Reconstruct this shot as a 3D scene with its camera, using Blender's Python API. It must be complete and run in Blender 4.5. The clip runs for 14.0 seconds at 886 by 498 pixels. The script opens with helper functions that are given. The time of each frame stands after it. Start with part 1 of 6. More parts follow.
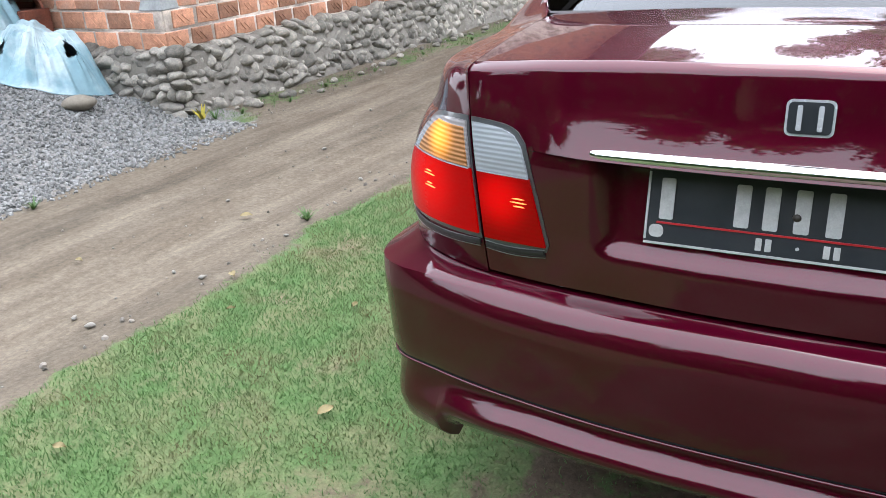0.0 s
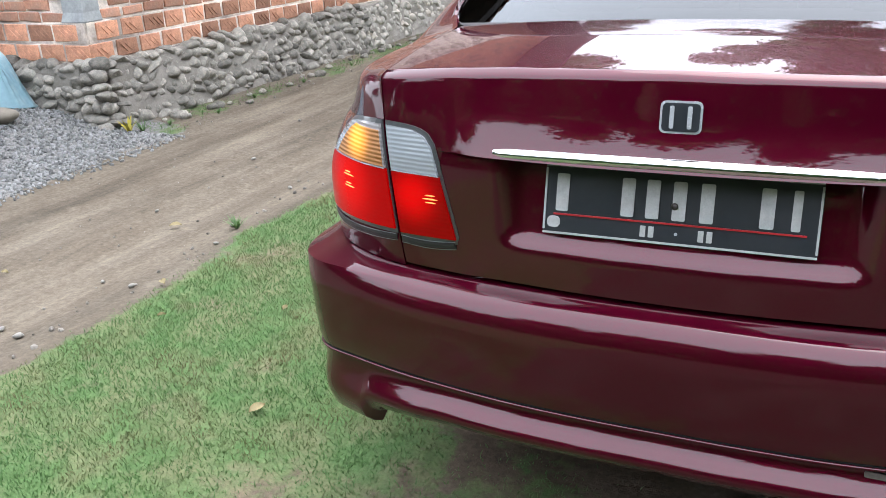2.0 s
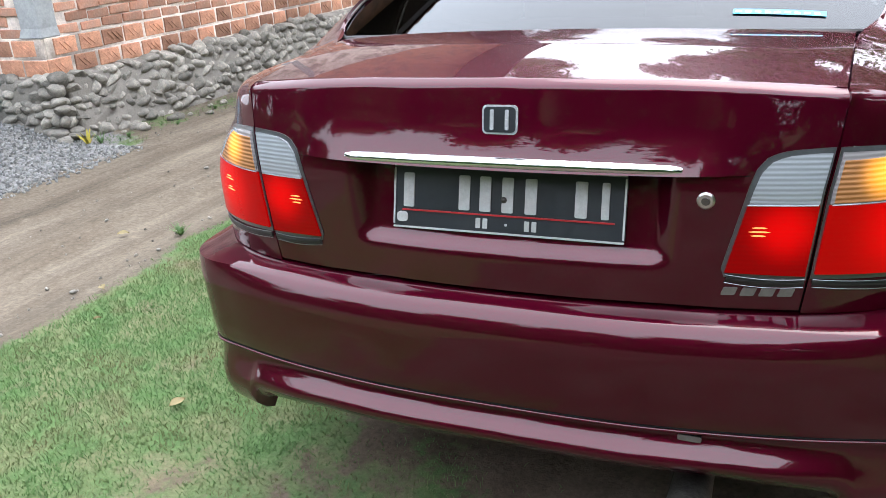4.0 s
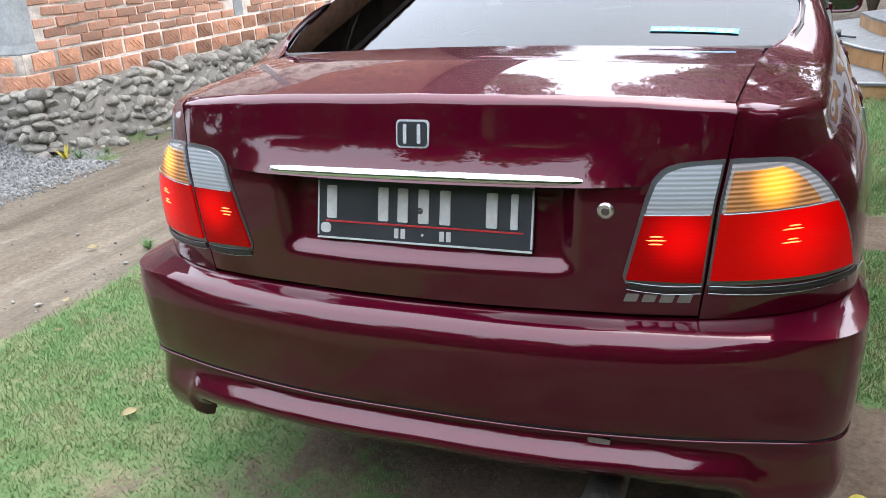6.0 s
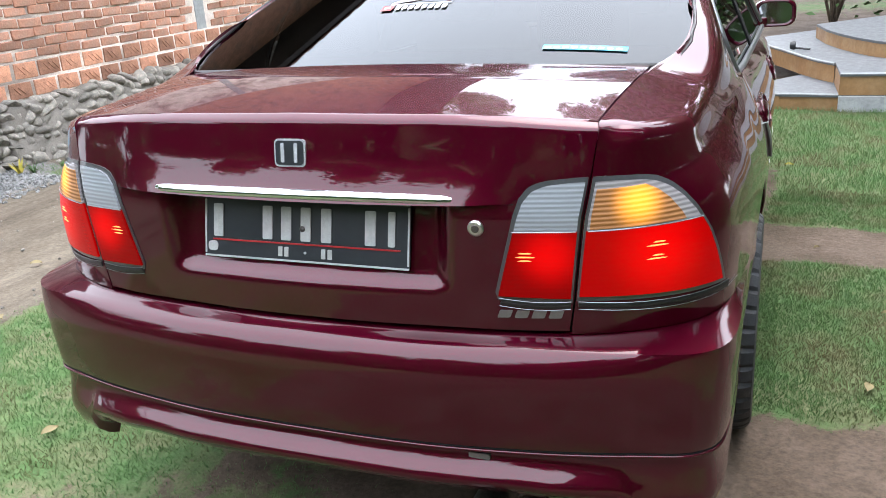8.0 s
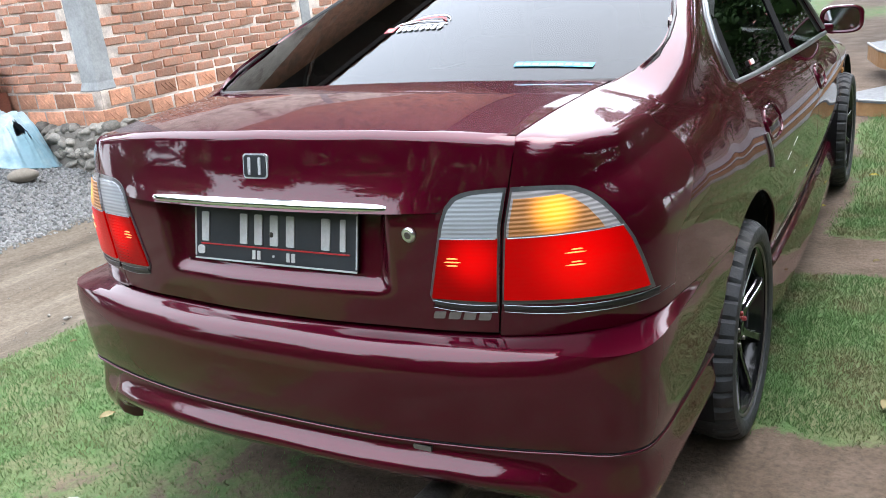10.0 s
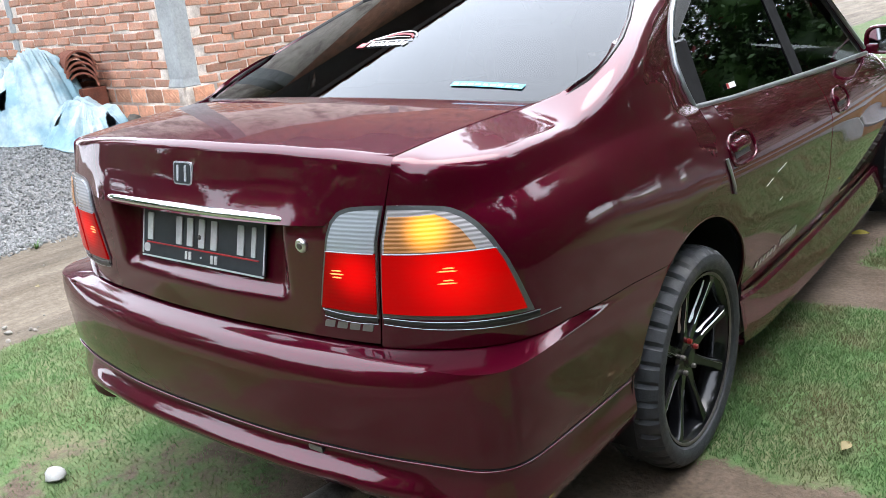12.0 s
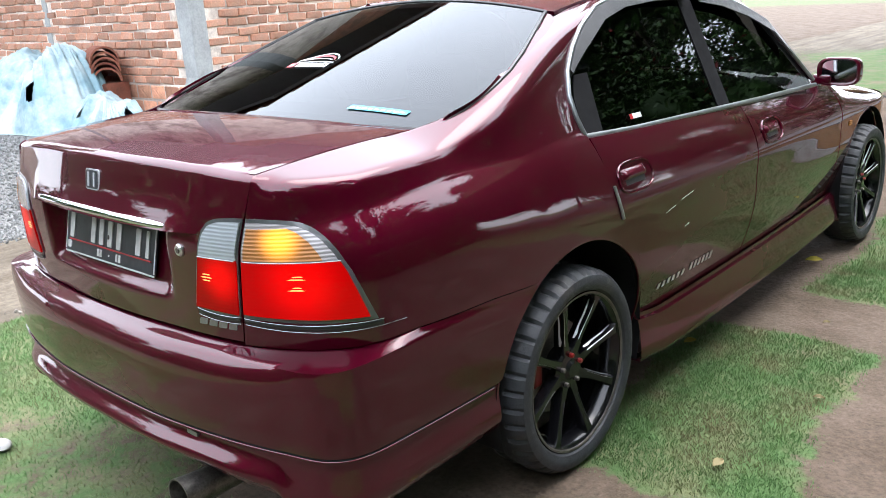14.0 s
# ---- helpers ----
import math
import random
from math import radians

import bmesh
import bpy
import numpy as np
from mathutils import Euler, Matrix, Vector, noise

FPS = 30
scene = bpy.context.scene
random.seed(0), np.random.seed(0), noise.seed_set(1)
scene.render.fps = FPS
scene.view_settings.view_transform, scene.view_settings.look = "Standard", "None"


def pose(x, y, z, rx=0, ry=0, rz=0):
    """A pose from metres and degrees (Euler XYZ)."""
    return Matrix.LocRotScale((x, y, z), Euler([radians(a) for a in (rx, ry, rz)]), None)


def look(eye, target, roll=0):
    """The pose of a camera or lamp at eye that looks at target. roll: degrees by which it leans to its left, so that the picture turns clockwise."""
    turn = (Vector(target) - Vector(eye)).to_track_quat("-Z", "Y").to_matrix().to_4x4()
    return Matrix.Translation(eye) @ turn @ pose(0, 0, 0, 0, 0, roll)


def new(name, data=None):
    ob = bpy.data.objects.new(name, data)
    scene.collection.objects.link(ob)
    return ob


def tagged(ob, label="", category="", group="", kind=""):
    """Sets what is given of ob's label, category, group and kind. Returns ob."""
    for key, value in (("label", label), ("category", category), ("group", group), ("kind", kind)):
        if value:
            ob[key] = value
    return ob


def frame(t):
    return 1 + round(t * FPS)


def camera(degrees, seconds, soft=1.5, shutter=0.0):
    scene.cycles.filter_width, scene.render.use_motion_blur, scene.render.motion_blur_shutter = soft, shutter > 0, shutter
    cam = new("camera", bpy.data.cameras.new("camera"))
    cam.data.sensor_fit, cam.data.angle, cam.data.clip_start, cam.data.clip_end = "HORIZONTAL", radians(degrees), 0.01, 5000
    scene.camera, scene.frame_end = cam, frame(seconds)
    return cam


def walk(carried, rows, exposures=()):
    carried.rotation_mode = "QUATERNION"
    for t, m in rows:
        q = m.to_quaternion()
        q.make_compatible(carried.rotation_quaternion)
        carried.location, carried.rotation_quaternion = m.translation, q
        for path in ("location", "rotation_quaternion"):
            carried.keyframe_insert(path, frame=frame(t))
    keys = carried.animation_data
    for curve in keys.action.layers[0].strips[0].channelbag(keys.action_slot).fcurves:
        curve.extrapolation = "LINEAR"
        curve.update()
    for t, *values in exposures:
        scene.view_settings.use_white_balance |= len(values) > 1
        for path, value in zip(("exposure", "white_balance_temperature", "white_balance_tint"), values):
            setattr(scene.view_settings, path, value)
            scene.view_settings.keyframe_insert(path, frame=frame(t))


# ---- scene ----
cam = camera(55.6, 14.0, soft=0.85)
PATH = [
    (0, (0.111, -1.197, 1.304), (-0.799, 0.418, 0.552), -3.4),
    (0.5, (0.126, -1.239, 1.31), (-0.739, 0.402, 0.564), -3.0),
    (1, (0.144, -1.271, 1.313), (-0.678, 0.394, 0.572), -2.7),
    (1.5, (0.168, -1.286, 1.313), (-0.62, 0.397, 0.575), -2.6),
    (2, (0.198, -1.291, 1.317), (-0.577, 0.399, 0.581), -2.9),
    (2.5, (0.26, -1.291, 1.323), (-0.509, 0.406, 0.595), -3.3),
    (3, (0.348, -1.301, 1.325), (-0.415, 0.401, 0.601), -3.6),
    (3.2, (0.382, -1.314, 1.335), (-0.374, 0.387, 0.603), -3.7),
    (5.5, (0.62, -1.333, 1.333), (-0.137, 0.381, 0.634), -4.1),
    (6, (0.65, -1.323, 1.337), (-0.095, 0.399, 0.643), -4.0),
    (6.5, (0.681, -1.323, 1.334), (-0.041, 0.412, 0.648), -3.7),
    (7, (0.724, -1.316, 1.343), (0.013, 0.425, 0.66), -3.7),
    (7.5, (0.762, -1.302, 1.335), (0.059, 0.445, 0.663), -3.6),
    (7.7, (0.791, -1.283, 1.341), (0.087, 0.464, 0.668), -3.8),
    (9.8, (1.165, -1.216, 1.34), (0.239, 0.443, 0.714), -5.8),
    (10, (1.216, -1.213, 1.339), (0.225, 0.41, 0.718), -6.3),
    (10.5, (1.333, -1.201, 1.344), (0.221, 0.345, 0.734), -6.9),
    (11, (1.421, -1.149, 1.338), (0.266, 0.368, 0.735), -7.0),
    (11.5, (1.518, -1.066, 1.33), (0.334, 0.43, 0.729), -6.5),
    (12, (1.612, -1.013, 1.342), (0.402, 0.465, 0.749), -5.5),
    (12.5, (1.716, -0.971, 1.345), (0.471, 0.481, 0.761), -5.1),
    (13, (1.846, -0.928, 1.356), (0.563, 0.491, 0.772), -4.1),
    (13.5, (1.956, -0.9, 1.378), (0.663, 0.511, 0.797), -3.7),
    (14, (2.025, -0.881, 1.39), (0.737, 0.534, 0.808), -3.6),
]
walk(cam, [(t, look(eye, target, roll)) for t, eye, target, roll in PATH],
     ((0.0, 1.54, 6350, 11), (3.2, 1.60, 6350, 11), (6.5, 1.72, 6350, 11), (10.0, 1.75, 6350, 11), (12.5, 1.83, 6350, 11), (14.0, 1.92, 6350, 11)))

# ---------------------------------------------------------------- light
world = bpy.data.worlds.new("overcast")
scene.world = world
world.use_nodes = True
wn, wl = world.node_tree.nodes, world.node_tree.links
wn.clear()
w_out = wn.new("ShaderNodeOutputWorld")
w_bg = wn.new("ShaderNodeBackground")
w_sky = wn.new("ShaderNodeTexSky")
w_sky.sky_type, w_sky.sun_disc = "NISHITA", False
w_sky.sun_elevation, w_sky.sun_rotation = radians(72), radians(19)
w_sky.air_density, w_sky.dust_density = 1.0, 6.0
w_gain = wn.new("ShaderNodeMix")
w_gain.data_type, w_gain.blend_type = "RGBA", "MULTIPLY"
w_gain.inputs[0].default_value = 1.0
w_gain.inputs[7].default_value = (0.10, 0.10, 0.10, 1)
w_cloud = wn.new("ShaderNodeTexNoise")
w_cloud.inputs["Scale"].default_value, w_cloud.inputs["Detail"].default_value = 1.6, 4
w_ramp = wn.new("ShaderNodeMapRange")
w_ramp.inputs["To Min"].default_value, w_ramp.inputs["To Max"].default_value = 0.80, 1.25
w_grey = wn.new("ShaderNodeMix")
w_grey.data_type, w_grey.blend_type = "RGBA", "MULTIPLY"
w_grey.inputs[0].default_value = 1.0
w_grey.inputs[6].default_value = (0.95, 1.0, 1.09, 1)
w_mix = wn.new("ShaderNodeMix")
w_mix.data_type = "RGBA"
w_mix.inputs[0].default_value = 0.80
wl.new(w_sky.outputs[0], w_gain.inputs[6])
# an overcast sky is brightest overhead
w_dir, w_sep, w_up, w_lum = [wn.new("ShaderNode" + q) for q in ("TexCoord", "SeparateXYZ", "MapRange", "Math")]
w_up.inputs["To Min"].default_value, w_up.inputs["To Max"].default_value = 0.86, 1.18
w_lum.operation = "MULTIPLY"
wl.new(w_dir.outputs["Generated"], w_sep.inputs[0])
wl.new(w_sep.outputs[2], w_up.inputs[0])
wl.new(w_up.outputs[0], w_lum.inputs[0])
wl.new(w_ramp.outputs[0], w_lum.inputs[1])
wl.new(w_cloud.outputs[0], w_ramp.inputs[0])
# and a glow added low ahead of the car, for the lid's bright reflection
w_ahead, w_lobe, w_pow, w_add, w_both = [wn.new("ShaderNode" + q) for q in ("VectorMath", "Math", "Math", "Math", "Math")]
w_ahead.operation, w_ahead.inputs[1].default_value = "DOT_PRODUCT", tuple(Vector((-0.15, 0.95, 0.25)).normalized())
w_lobe.operation, w_lobe.inputs[1].default_value = "MAXIMUM", 0.0
w_pow.operation, w_pow.inputs[1].default_value = "POWER", 6.0
w_add.operation, w_add.inputs[1].default_value, w_add.inputs[2].default_value = "MULTIPLY_ADD", 0.30, 0.95
w_both.operation = "MULTIPLY"
wl.new(w_dir.outputs["Generated"], w_ahead.inputs[0])
for w_a, w_b in ((w_ahead.outputs["Value"], w_lobe), (w_lobe.outputs[0], w_pow), (w_pow.outputs[0], w_add), (w_add.outputs[0], w_both)):
    wl.new(w_a, w_b.inputs[0])
wl.new(w_lum.outputs[0], w_both.inputs[1])
wl.new(w_both.outputs[0], w_grey.inputs[7])
wl.new(w_gain.outputs[2], w_mix.inputs[6])
wl.new(w_grey.outputs[2], w_mix.inputs[7])
wl.new(w_mix.outputs[2], w_bg.inputs[0])
w_bg.inputs[1].default_value = 1.85
wl.new(w_bg.outputs[0], w_out.inputs[0])

sun = new("sun", bpy.data.lights.new("sun", "SUN"))
sun.data.energy, sun.data.angle, sun.data.color = 0.55, radians(40), (1.0, 0.98, 0.95)
sun.matrix_world = look((1.1, 3.1, 10.1), (0, 0, 0))

# ---------------------------------------------------------------- materials


def mat(name, base, rough=0.5, metal=0.0, vary=0.0, scale=8.0, bump=0.0, bump_scale=60.0, coat=0.0, spec=0.5,
        island=0.0, obj=0.0, second=None, second_scale=2.0, second_at=0.55, coords="Object"):
    """A node material: base colour varied at two scales, by object or by island, with relief."""
    m = bpy.data.materials.new(name)
    m.use_nodes = True
    n, l = m.node_tree.nodes, m.node_tree.links
    b = n["Principled BSDF"]
    b.inputs["Roughness"].default_value, b.inputs["Metallic"].default_value = rough, metal
    b.inputs["Specular IOR Level"].default_value = spec
    b.inputs["Coat Weight"].default_value, b.inputs["Coat Roughness"].default_value = coat, 0.03
    co = n.new("ShaderNodeTexCoord").outputs[coords]
    col = n.new("ShaderNodeRGB")
    col.outputs[0].default_value = (*base, 1)
    out = col.outputs[0]

    def noise_tex(sc, det=5, rough_n=0.6):
        t = n.new("ShaderNodeTexNoise")
        t.inputs["Scale"].default_value, t.inputs["Detail"].default_value = sc, det
        t.inputs["Roughness"].default_value = rough_n
        l.new(co, t.inputs["Vector"])
        return t.outputs[0]

    def span(v, lo, hi, a=0.3, z=0.7):
        r = n.new("ShaderNodeMapRange")
        r.inputs[1].default_value, r.inputs[2].default_value = a, z
        r.inputs[3].default_value, r.inputs[4].default_value = lo, hi
        l.new(v, r.inputs[0])
        return r.outputs[0]

    def mix(f, a, c, kind="MIX"):
        x = n.new("ShaderNodeMix")
        x.data_type, x.blend_type = "RGBA", kind
        if isinstance(f, float):
            x.inputs[0].default_value = f
        else:
            l.new(f, x.inputs[0])
        for i, v in ((6, a), (7, c)):
            if isinstance(v, tuple):
                x.inputs[i].default_value = (*v, 1)
            else:
                l.new(v, x.inputs[i])
        return x.outputs[2]

    if second:
        out = mix(span(noise_tex(second_scale), 0, 1, second_at - 0.08, second_at + 0.08), out, second)
    if vary:
        g = span(noise_tex(scale), 1 - vary, 1 + vary)
        out = mix(1.0, out, g, "MULTIPLY")
        g2 = span(noise_tex(scale * 7), 1 - vary * 0.7, 1 + vary * 0.7)
        out = mix(1.0, out, g2, "MULTIPLY")
    if island:
        out = mix(1.0, out, span(n.new("ShaderNodeNewGeometry").outputs["Random Per Island"], 1 - island, 1 + island, 0, 1), "MULTIPLY")
    if obj:
        out = mix(1.0, out, span(n.new("ShaderNodeObjectInfo").outputs["Random"], 1 - obj, 1 + obj, 0, 1), "MULTIPLY")
    l.new(out, b.inputs["Base Color"])
    if bump:
        bp = n.new("ShaderNodeBump")
        bp.inputs["Strength"].default_value, bp.inputs["Distance"].default_value = bump, 0.01
        l.new(noise_tex(bump_scale, 6, 0.65), bp.inputs["Height"])
        l.new(bp.outputs[0], b.inputs["Normal"])
    if vary and not coat and metal < 0.5:
        l.new(span(noise_tex(scale * 3), max(0.0, rough - 0.1), min(1.0, rough + 0.1)), b.inputs["Roughness"])
    return m


def bsdf(m):
    return m.node_tree.nodes["Principled BSDF"]


PAINT = mat("maroon_paint", (0.050, 0.0010, 0.0080), 0.40, 0.55, 0.06, 3.0, 0.0, coat=1.0, spec=0.0)
bsdf(PAINT).inputs["Coat IOR"].default_value = 1.49
BLACK = mat("black_plastic", (0.012, 0.012, 0.013), 0.38, vary=0.2, scale=20, bump=0.1, bump_scale=400)
GAP = mat("dark_gap", (0.010, 0.010, 0.011), 0.9, vary=0.1, spec=0.1)
RUBBER = mat("tyre_rubber", (0.0154, 0.0182, 0.0224), 0.62, vary=0.3, scale=14, bump=0.25, bump_scale=180,
             second=(0.035, 0.0336, 0.0315), second_scale=9, second_at=0.62)
RIM = mat("black_alloy", (0.0040, 0.0040, 0.0050), 0.22, 0.0, 0.15, 12, coat=0.3, spec=0.25)
SILVER = mat("machined_silver", (0.6045, 0.6142, 0.6338), 0.3, 1.0, 0.1, 30)
CHROME = mat("chrome", (0.56, 0.568, 0.592), 0.07, 1.0, 0.04, 20)
TRIM = mat("grey_window_trim", (0.224, 0.238, 0.245), 0.3, 0.8, 0.12, 20)
BADGE = mat("badge_silver", (0.4200, 0.4368, 0.4620), 0.22, 0.25, 0.08, 40)
STEEL = mat("brake_steel", (0.132, 0.12, 0.114), 0.45, 0.8, 0.3, 25)
RED_PAINT = mat("red_caliper_paint", (0.225, 0.005, 0.005), 0.4, vary=0.1)
EXHAUST = mat("sooty_steel", (0.15, 0.144, 0.132), 0.35, 0.9, 0.4, 25, 0.2, 120)
CLOTH = mat("dark_seat_cloth", (0.018, 0.018, 0.021), 0.95, vary=0.2, scale=30, bump=0.3, bump_scale=300)
PLATE = mat("plate_black", (0.0132, 0.0162, 0.0204), 0.38, vary=0.12, scale=10)
PLATE_GREY = mat("plate_silver_paint", (0.4056, 0.4134, 0.4134), 0.4, 0.2, 0.12, 60)
PLATE_RED = mat("plate_red_paint", (0.31, 0.01, 0.015), 0.4, vary=0.08)
STICK_BLUE = mat("cyan_sticker", (0.0190, 0.4560, 0.6460), 0.4, vary=0.15, scale=50)
STICK_WHITE = mat("white_sticker", (0.5625, 0.5625, 0.5625), 0.4, vary=0.08, scale=50)
STICK_RED = mat("red_sticker", (0.325, 0.01, 0.015), 0.4, vary=0.08)


def lens(name, base, trans, rough=0.06, emit=None, power=0.0, rib=1.0):
    """Ribbed lamp plastic: horizontal fluting, coated."""
    m = mat(name, base, rough, coat=1.0)
    b = bsdf(m)
    b.inputs["Transmission Weight"].default_value = trans
    n, l = m.node_tree.nodes, m.node_tree.links
    co = n.new("ShaderNodeTexCoord").outputs["Object"]
    w = n.new("ShaderNodeTexWave")
    w.bands_direction = "Z"
    w.inputs["Scale"].default_value, w.inputs["Distortion"].default_value = 38.0, 0.2
    l.new(co, w.inputs["Vector"])
    bp = n.new("ShaderNodeBump")
    bp.inputs["Strength"].default_value, bp.inputs["Distance"].default_value = 0.35 * rib, 0.004
    l.new(w.outputs[0], bp.inputs["Height"])
    l.new(bp.outputs[0], b.inputs["Normal"])
    r = n.new("ShaderNodeMapRange")
    r.inputs[3].default_value, r.inputs[4].default_value = 1 - 0.28 * rib, 1 + 0.1 * rib
    l.new(w.outputs[0], r.inputs[0])
    mx = n.new("ShaderNodeMix")
    mx.data_type, mx.blend_type = "RGBA", "MULTIPLY"
    mx.inputs[0].default_value = 1.0
    mx.inputs[6].default_value = (*base, 1)
    l.new(r.outputs[0], mx.inputs[7])
    l.new(mx.outputs[2], b.inputs["Base Color"])
    if emit:
        b.inputs["Emission Color"].default_value = (*emit, 1)
        b.inputs["Emission Strength"].default_value = power
    return m


LENS_RED = lens("red_lens", (0.0585, 0.0002, 0.0005), 0.0, 0.25, (1.0, 0.0015, 0.001), 0.06, 0.15)
LENS_RED_DIM = lens("red_lens_inner", (0.054, 0.0002, 0.0005), 0.0, 0.25, (1.0, 0.0015, 0.001), 0.03, 0.35)
AMBER = lens("amber_lamp", (0.27, 0.140, 0.070), 0.0, 0.25, (1.0, 0.36, 0.012), 0.14, 1.3)
for m_ in (LENS_RED, LENS_RED_DIM, AMBER):
    bsdf(m_).inputs["Coat Weight"].default_value, bsdf(m_).inputs["Specular IOR Level"].default_value = 0.10, 0.05
LAMP_EDGE = mat("smoked_lamp_edge", (0.045, 0.048, 0.051), 0.3, vary=0.2, scale=25, coat=0.6)
LENS_CLEAR = lens("clear_lens", (0.26, 0.285, 0.31), 0.0, 0.15, rib=0.55)
LENS_TURN = lens("turn_lens", (0.26, 0.25, 0.26), 0.0, 0.15, rib=0.6)


def lit(m, at, reach, low, high):
    """The bulb behind a lens: the lens glows strongest next to it."""
    n, l = m.node_tree.nodes, m.node_tree.links
    sep, com = n.new("ShaderNodeSeparateXYZ"), n.new("ShaderNodeCombineXYZ")
    l.new(n.new("ShaderNodeTexCoord").outputs["Object"], sep.inputs[0])
    ab = n.new("ShaderNodeMath")
    ab.operation = "ABSOLUTE"
    l.new(sep.outputs[0], ab.inputs[0])
    for o, k in ((ab.outputs[0], 0), (sep.outputs[1], 1), (sep.outputs[2], 2)):
        l.new(o, com.inputs[k])
    d = n.new("ShaderNodeVectorMath")
    d.operation = "DISTANCE"
    d.inputs[1].default_value = at
    l.new(com.outputs[0], d.inputs[0])
    r = n.new("ShaderNodeMapRange")
    r.interpolation_type = "SMOOTHERSTEP"
    for k, v in ((1, 0.0), (2, reach), (3, high), (4, low)):
        r.inputs[k].default_value = v
    l.new(d.outputs["Value"], r.inputs[0])
    l.new(r.outputs[0], bsdf(m).inputs["Emission Strength"])


lit(LENS_RED, (0.666, 0.161, 0.823), 0.13, 0.115, 0.28)
lit(LENS_RED_DIM, (0.486, 0.093, 0.824), 0.085, 0.065, 0.27)
lit(AMBER, (0.628, 0.148, 0.912), 0.066, 0.030, 0.66)
GLOW_RED = mat("bulb_glint_red", (0.9, 0.05, 0.02), 0.4)
bsdf(GLOW_RED).inputs["Emission Color"].default_value = (1.0, 0.36, 0.10, 1)
bsdf(GLOW_RED).inputs["Emission Strength"].default_value = 0.6


def film_glass(name, tint, gloss):
    """Tinted car glass with a mirror-like film: part reflects, part lets dim light through."""
    m = bpy.data.materials.new(name)
    m.use_nodes = True
    n, l = m.node_tree.nodes, m.node_tree.links
    n.clear()
    out = n.new("ShaderNodeOutputMaterial")
    gl = n.new("ShaderNodeBsdfGlossy")
    gl.inputs["Color"].default_value, gl.inputs["Roughness"].default_value = (0.76, 0.79, 0.81, 1), 0.015
    tr = n.new("ShaderNodeBsdfTransparent")
    tr.inputs["Color"].default_value = (*tint, 1)
    fr = n.new("ShaderNodeFresnel")
    fr.inputs["IOR"].default_value = gloss
    mx = n.new("ShaderNodeMixShader")
    l.new(fr.outputs[0], mx.inputs[0])
    l.new(tr.outputs[0], mx.inputs[1])
    l.new(gl.outputs[0], mx.inputs[2])
    l.new(mx.outputs[0], out.inputs[0])
    return m


GLASS_REAR = film_glass("rear_film_glass", (0.06, 0.065, 0.065), 1.47)
GLASS_SIDE = film_glass("side_film_glass", (0.05, 0.055, 0.055), 1.5)

BRICK = mat("fired_brick", (0.4956, 0.2438, 0.1589), 0.9, vary=0.22, scale=9, bump=0.7, bump_scale=45, obj=0.28,
            second=(0.3279, 0.1968, 0.1421), second_scale=3.5, second_at=0.56)
BLOCK = mat("hollow_brick", (0.4376, 0.2178, 0.1366), 0.9, vary=0.3, scale=12, bump=0.6, bump_scale=60, obj=0.45)
MORTAR = mat("rough_mortar", (0.7007, 0.6160, 0.5429), 0.95, vary=0.2, scale=10, bump=0.9, bump_scale=50,
             second=(0.3289, 0.2783, 0.2404), second_scale=2.2, second_at=0.55)
CONCRETE = mat("grey_concrete", (0.3213, 0.3352, 0.3352), 0.85, vary=0.18, scale=6, bump=0.4, bump_scale=40)
FOOT = mat("footing_mortar", (0.2054, 0.1888, 0.1656), 0.95, vary=0.22, scale=12, bump=0.9, bump_scale=40,
           second=(0.1457, 0.1325, 0.1126), second_scale=3.0, second_at=0.56)
STONE = mat("river_stone", (0.1921, 0.1822, 0.1590), 0.85, vary=0.3, scale=3, bump=0.5, bump_scale=14, obj=0.45,
            second=(0.2450, 0.2186, 0.1855), second_scale=7)
GRAVEL = mat("crushed_gravel", (0.1749, 0.1770, 0.1734), 0.85, vary=0.12, scale=40, island=0.5)
GRIT = mat("earth_grit", (0.1564, 0.1426, 0.1242), 0.9, vary=0.12, scale=40, island=0.5)
TARP = mat("pale_blue_tarp", (0.1662, 0.2880, 0.3323), 0.55, vary=0.14, scale=3, bump=0.35, bump_scale=12,
           second=(0.3864, 0.4701, 0.4894), second_scale=2.2, second_at=0.5)
TILE_RED = mat("clay_tile", (0.1932, 0.0644, 0.0386), 0.85, vary=0.25, scale=10, bump=0.3, bump_scale=60, obj=0.2)
PANEL = mat("tan_stone_panel", (0.253, 0.138, 0.0552), 0.7, vary=0.12, scale=6, bump=0.2, bump_scale=30,
            second=(0.2852, 0.1748, 0.0828), second_scale=3)
PAVER = mat("grey_tile_top", (0.092, 0.0989, 0.1058), 0.6, vary=0.1, scale=8, bump=0.15, bump_scale=60)
BLADE = mat("grass_blade", (0.0855, 0.1684, 0.0553), 0.6, vary=0.0, island=0.24, second=(0.1480, 0.1400, 0.0680), second_scale=3.2, second_at=0.55)
b_n, b_l = BLADE.node_tree.nodes, BLADE.node_tree.links
b_tr, b_mx = b_n.new("ShaderNodeBsdfTranslucent"), b_n.new("ShaderNodeMixShader")
b_mx.inputs[0].default_value = 0.45
b_l.new(bsdf(BLADE).inputs["Base Color"].links[0].from_socket, b_tr.inputs["Color"])
b_l.new(bsdf(BLADE).outputs[0], b_mx.inputs[1])
b_l.new(b_tr.outputs[0], b_mx.inputs[2])
b_l.new(b_mx.outputs[0], b_n["Material Output"].inputs[0])
LEAF_DRY = mat("dry_leaf", (0.1932, 0.1564, 0.0736), 0.8, vary=0.2, scale=40)
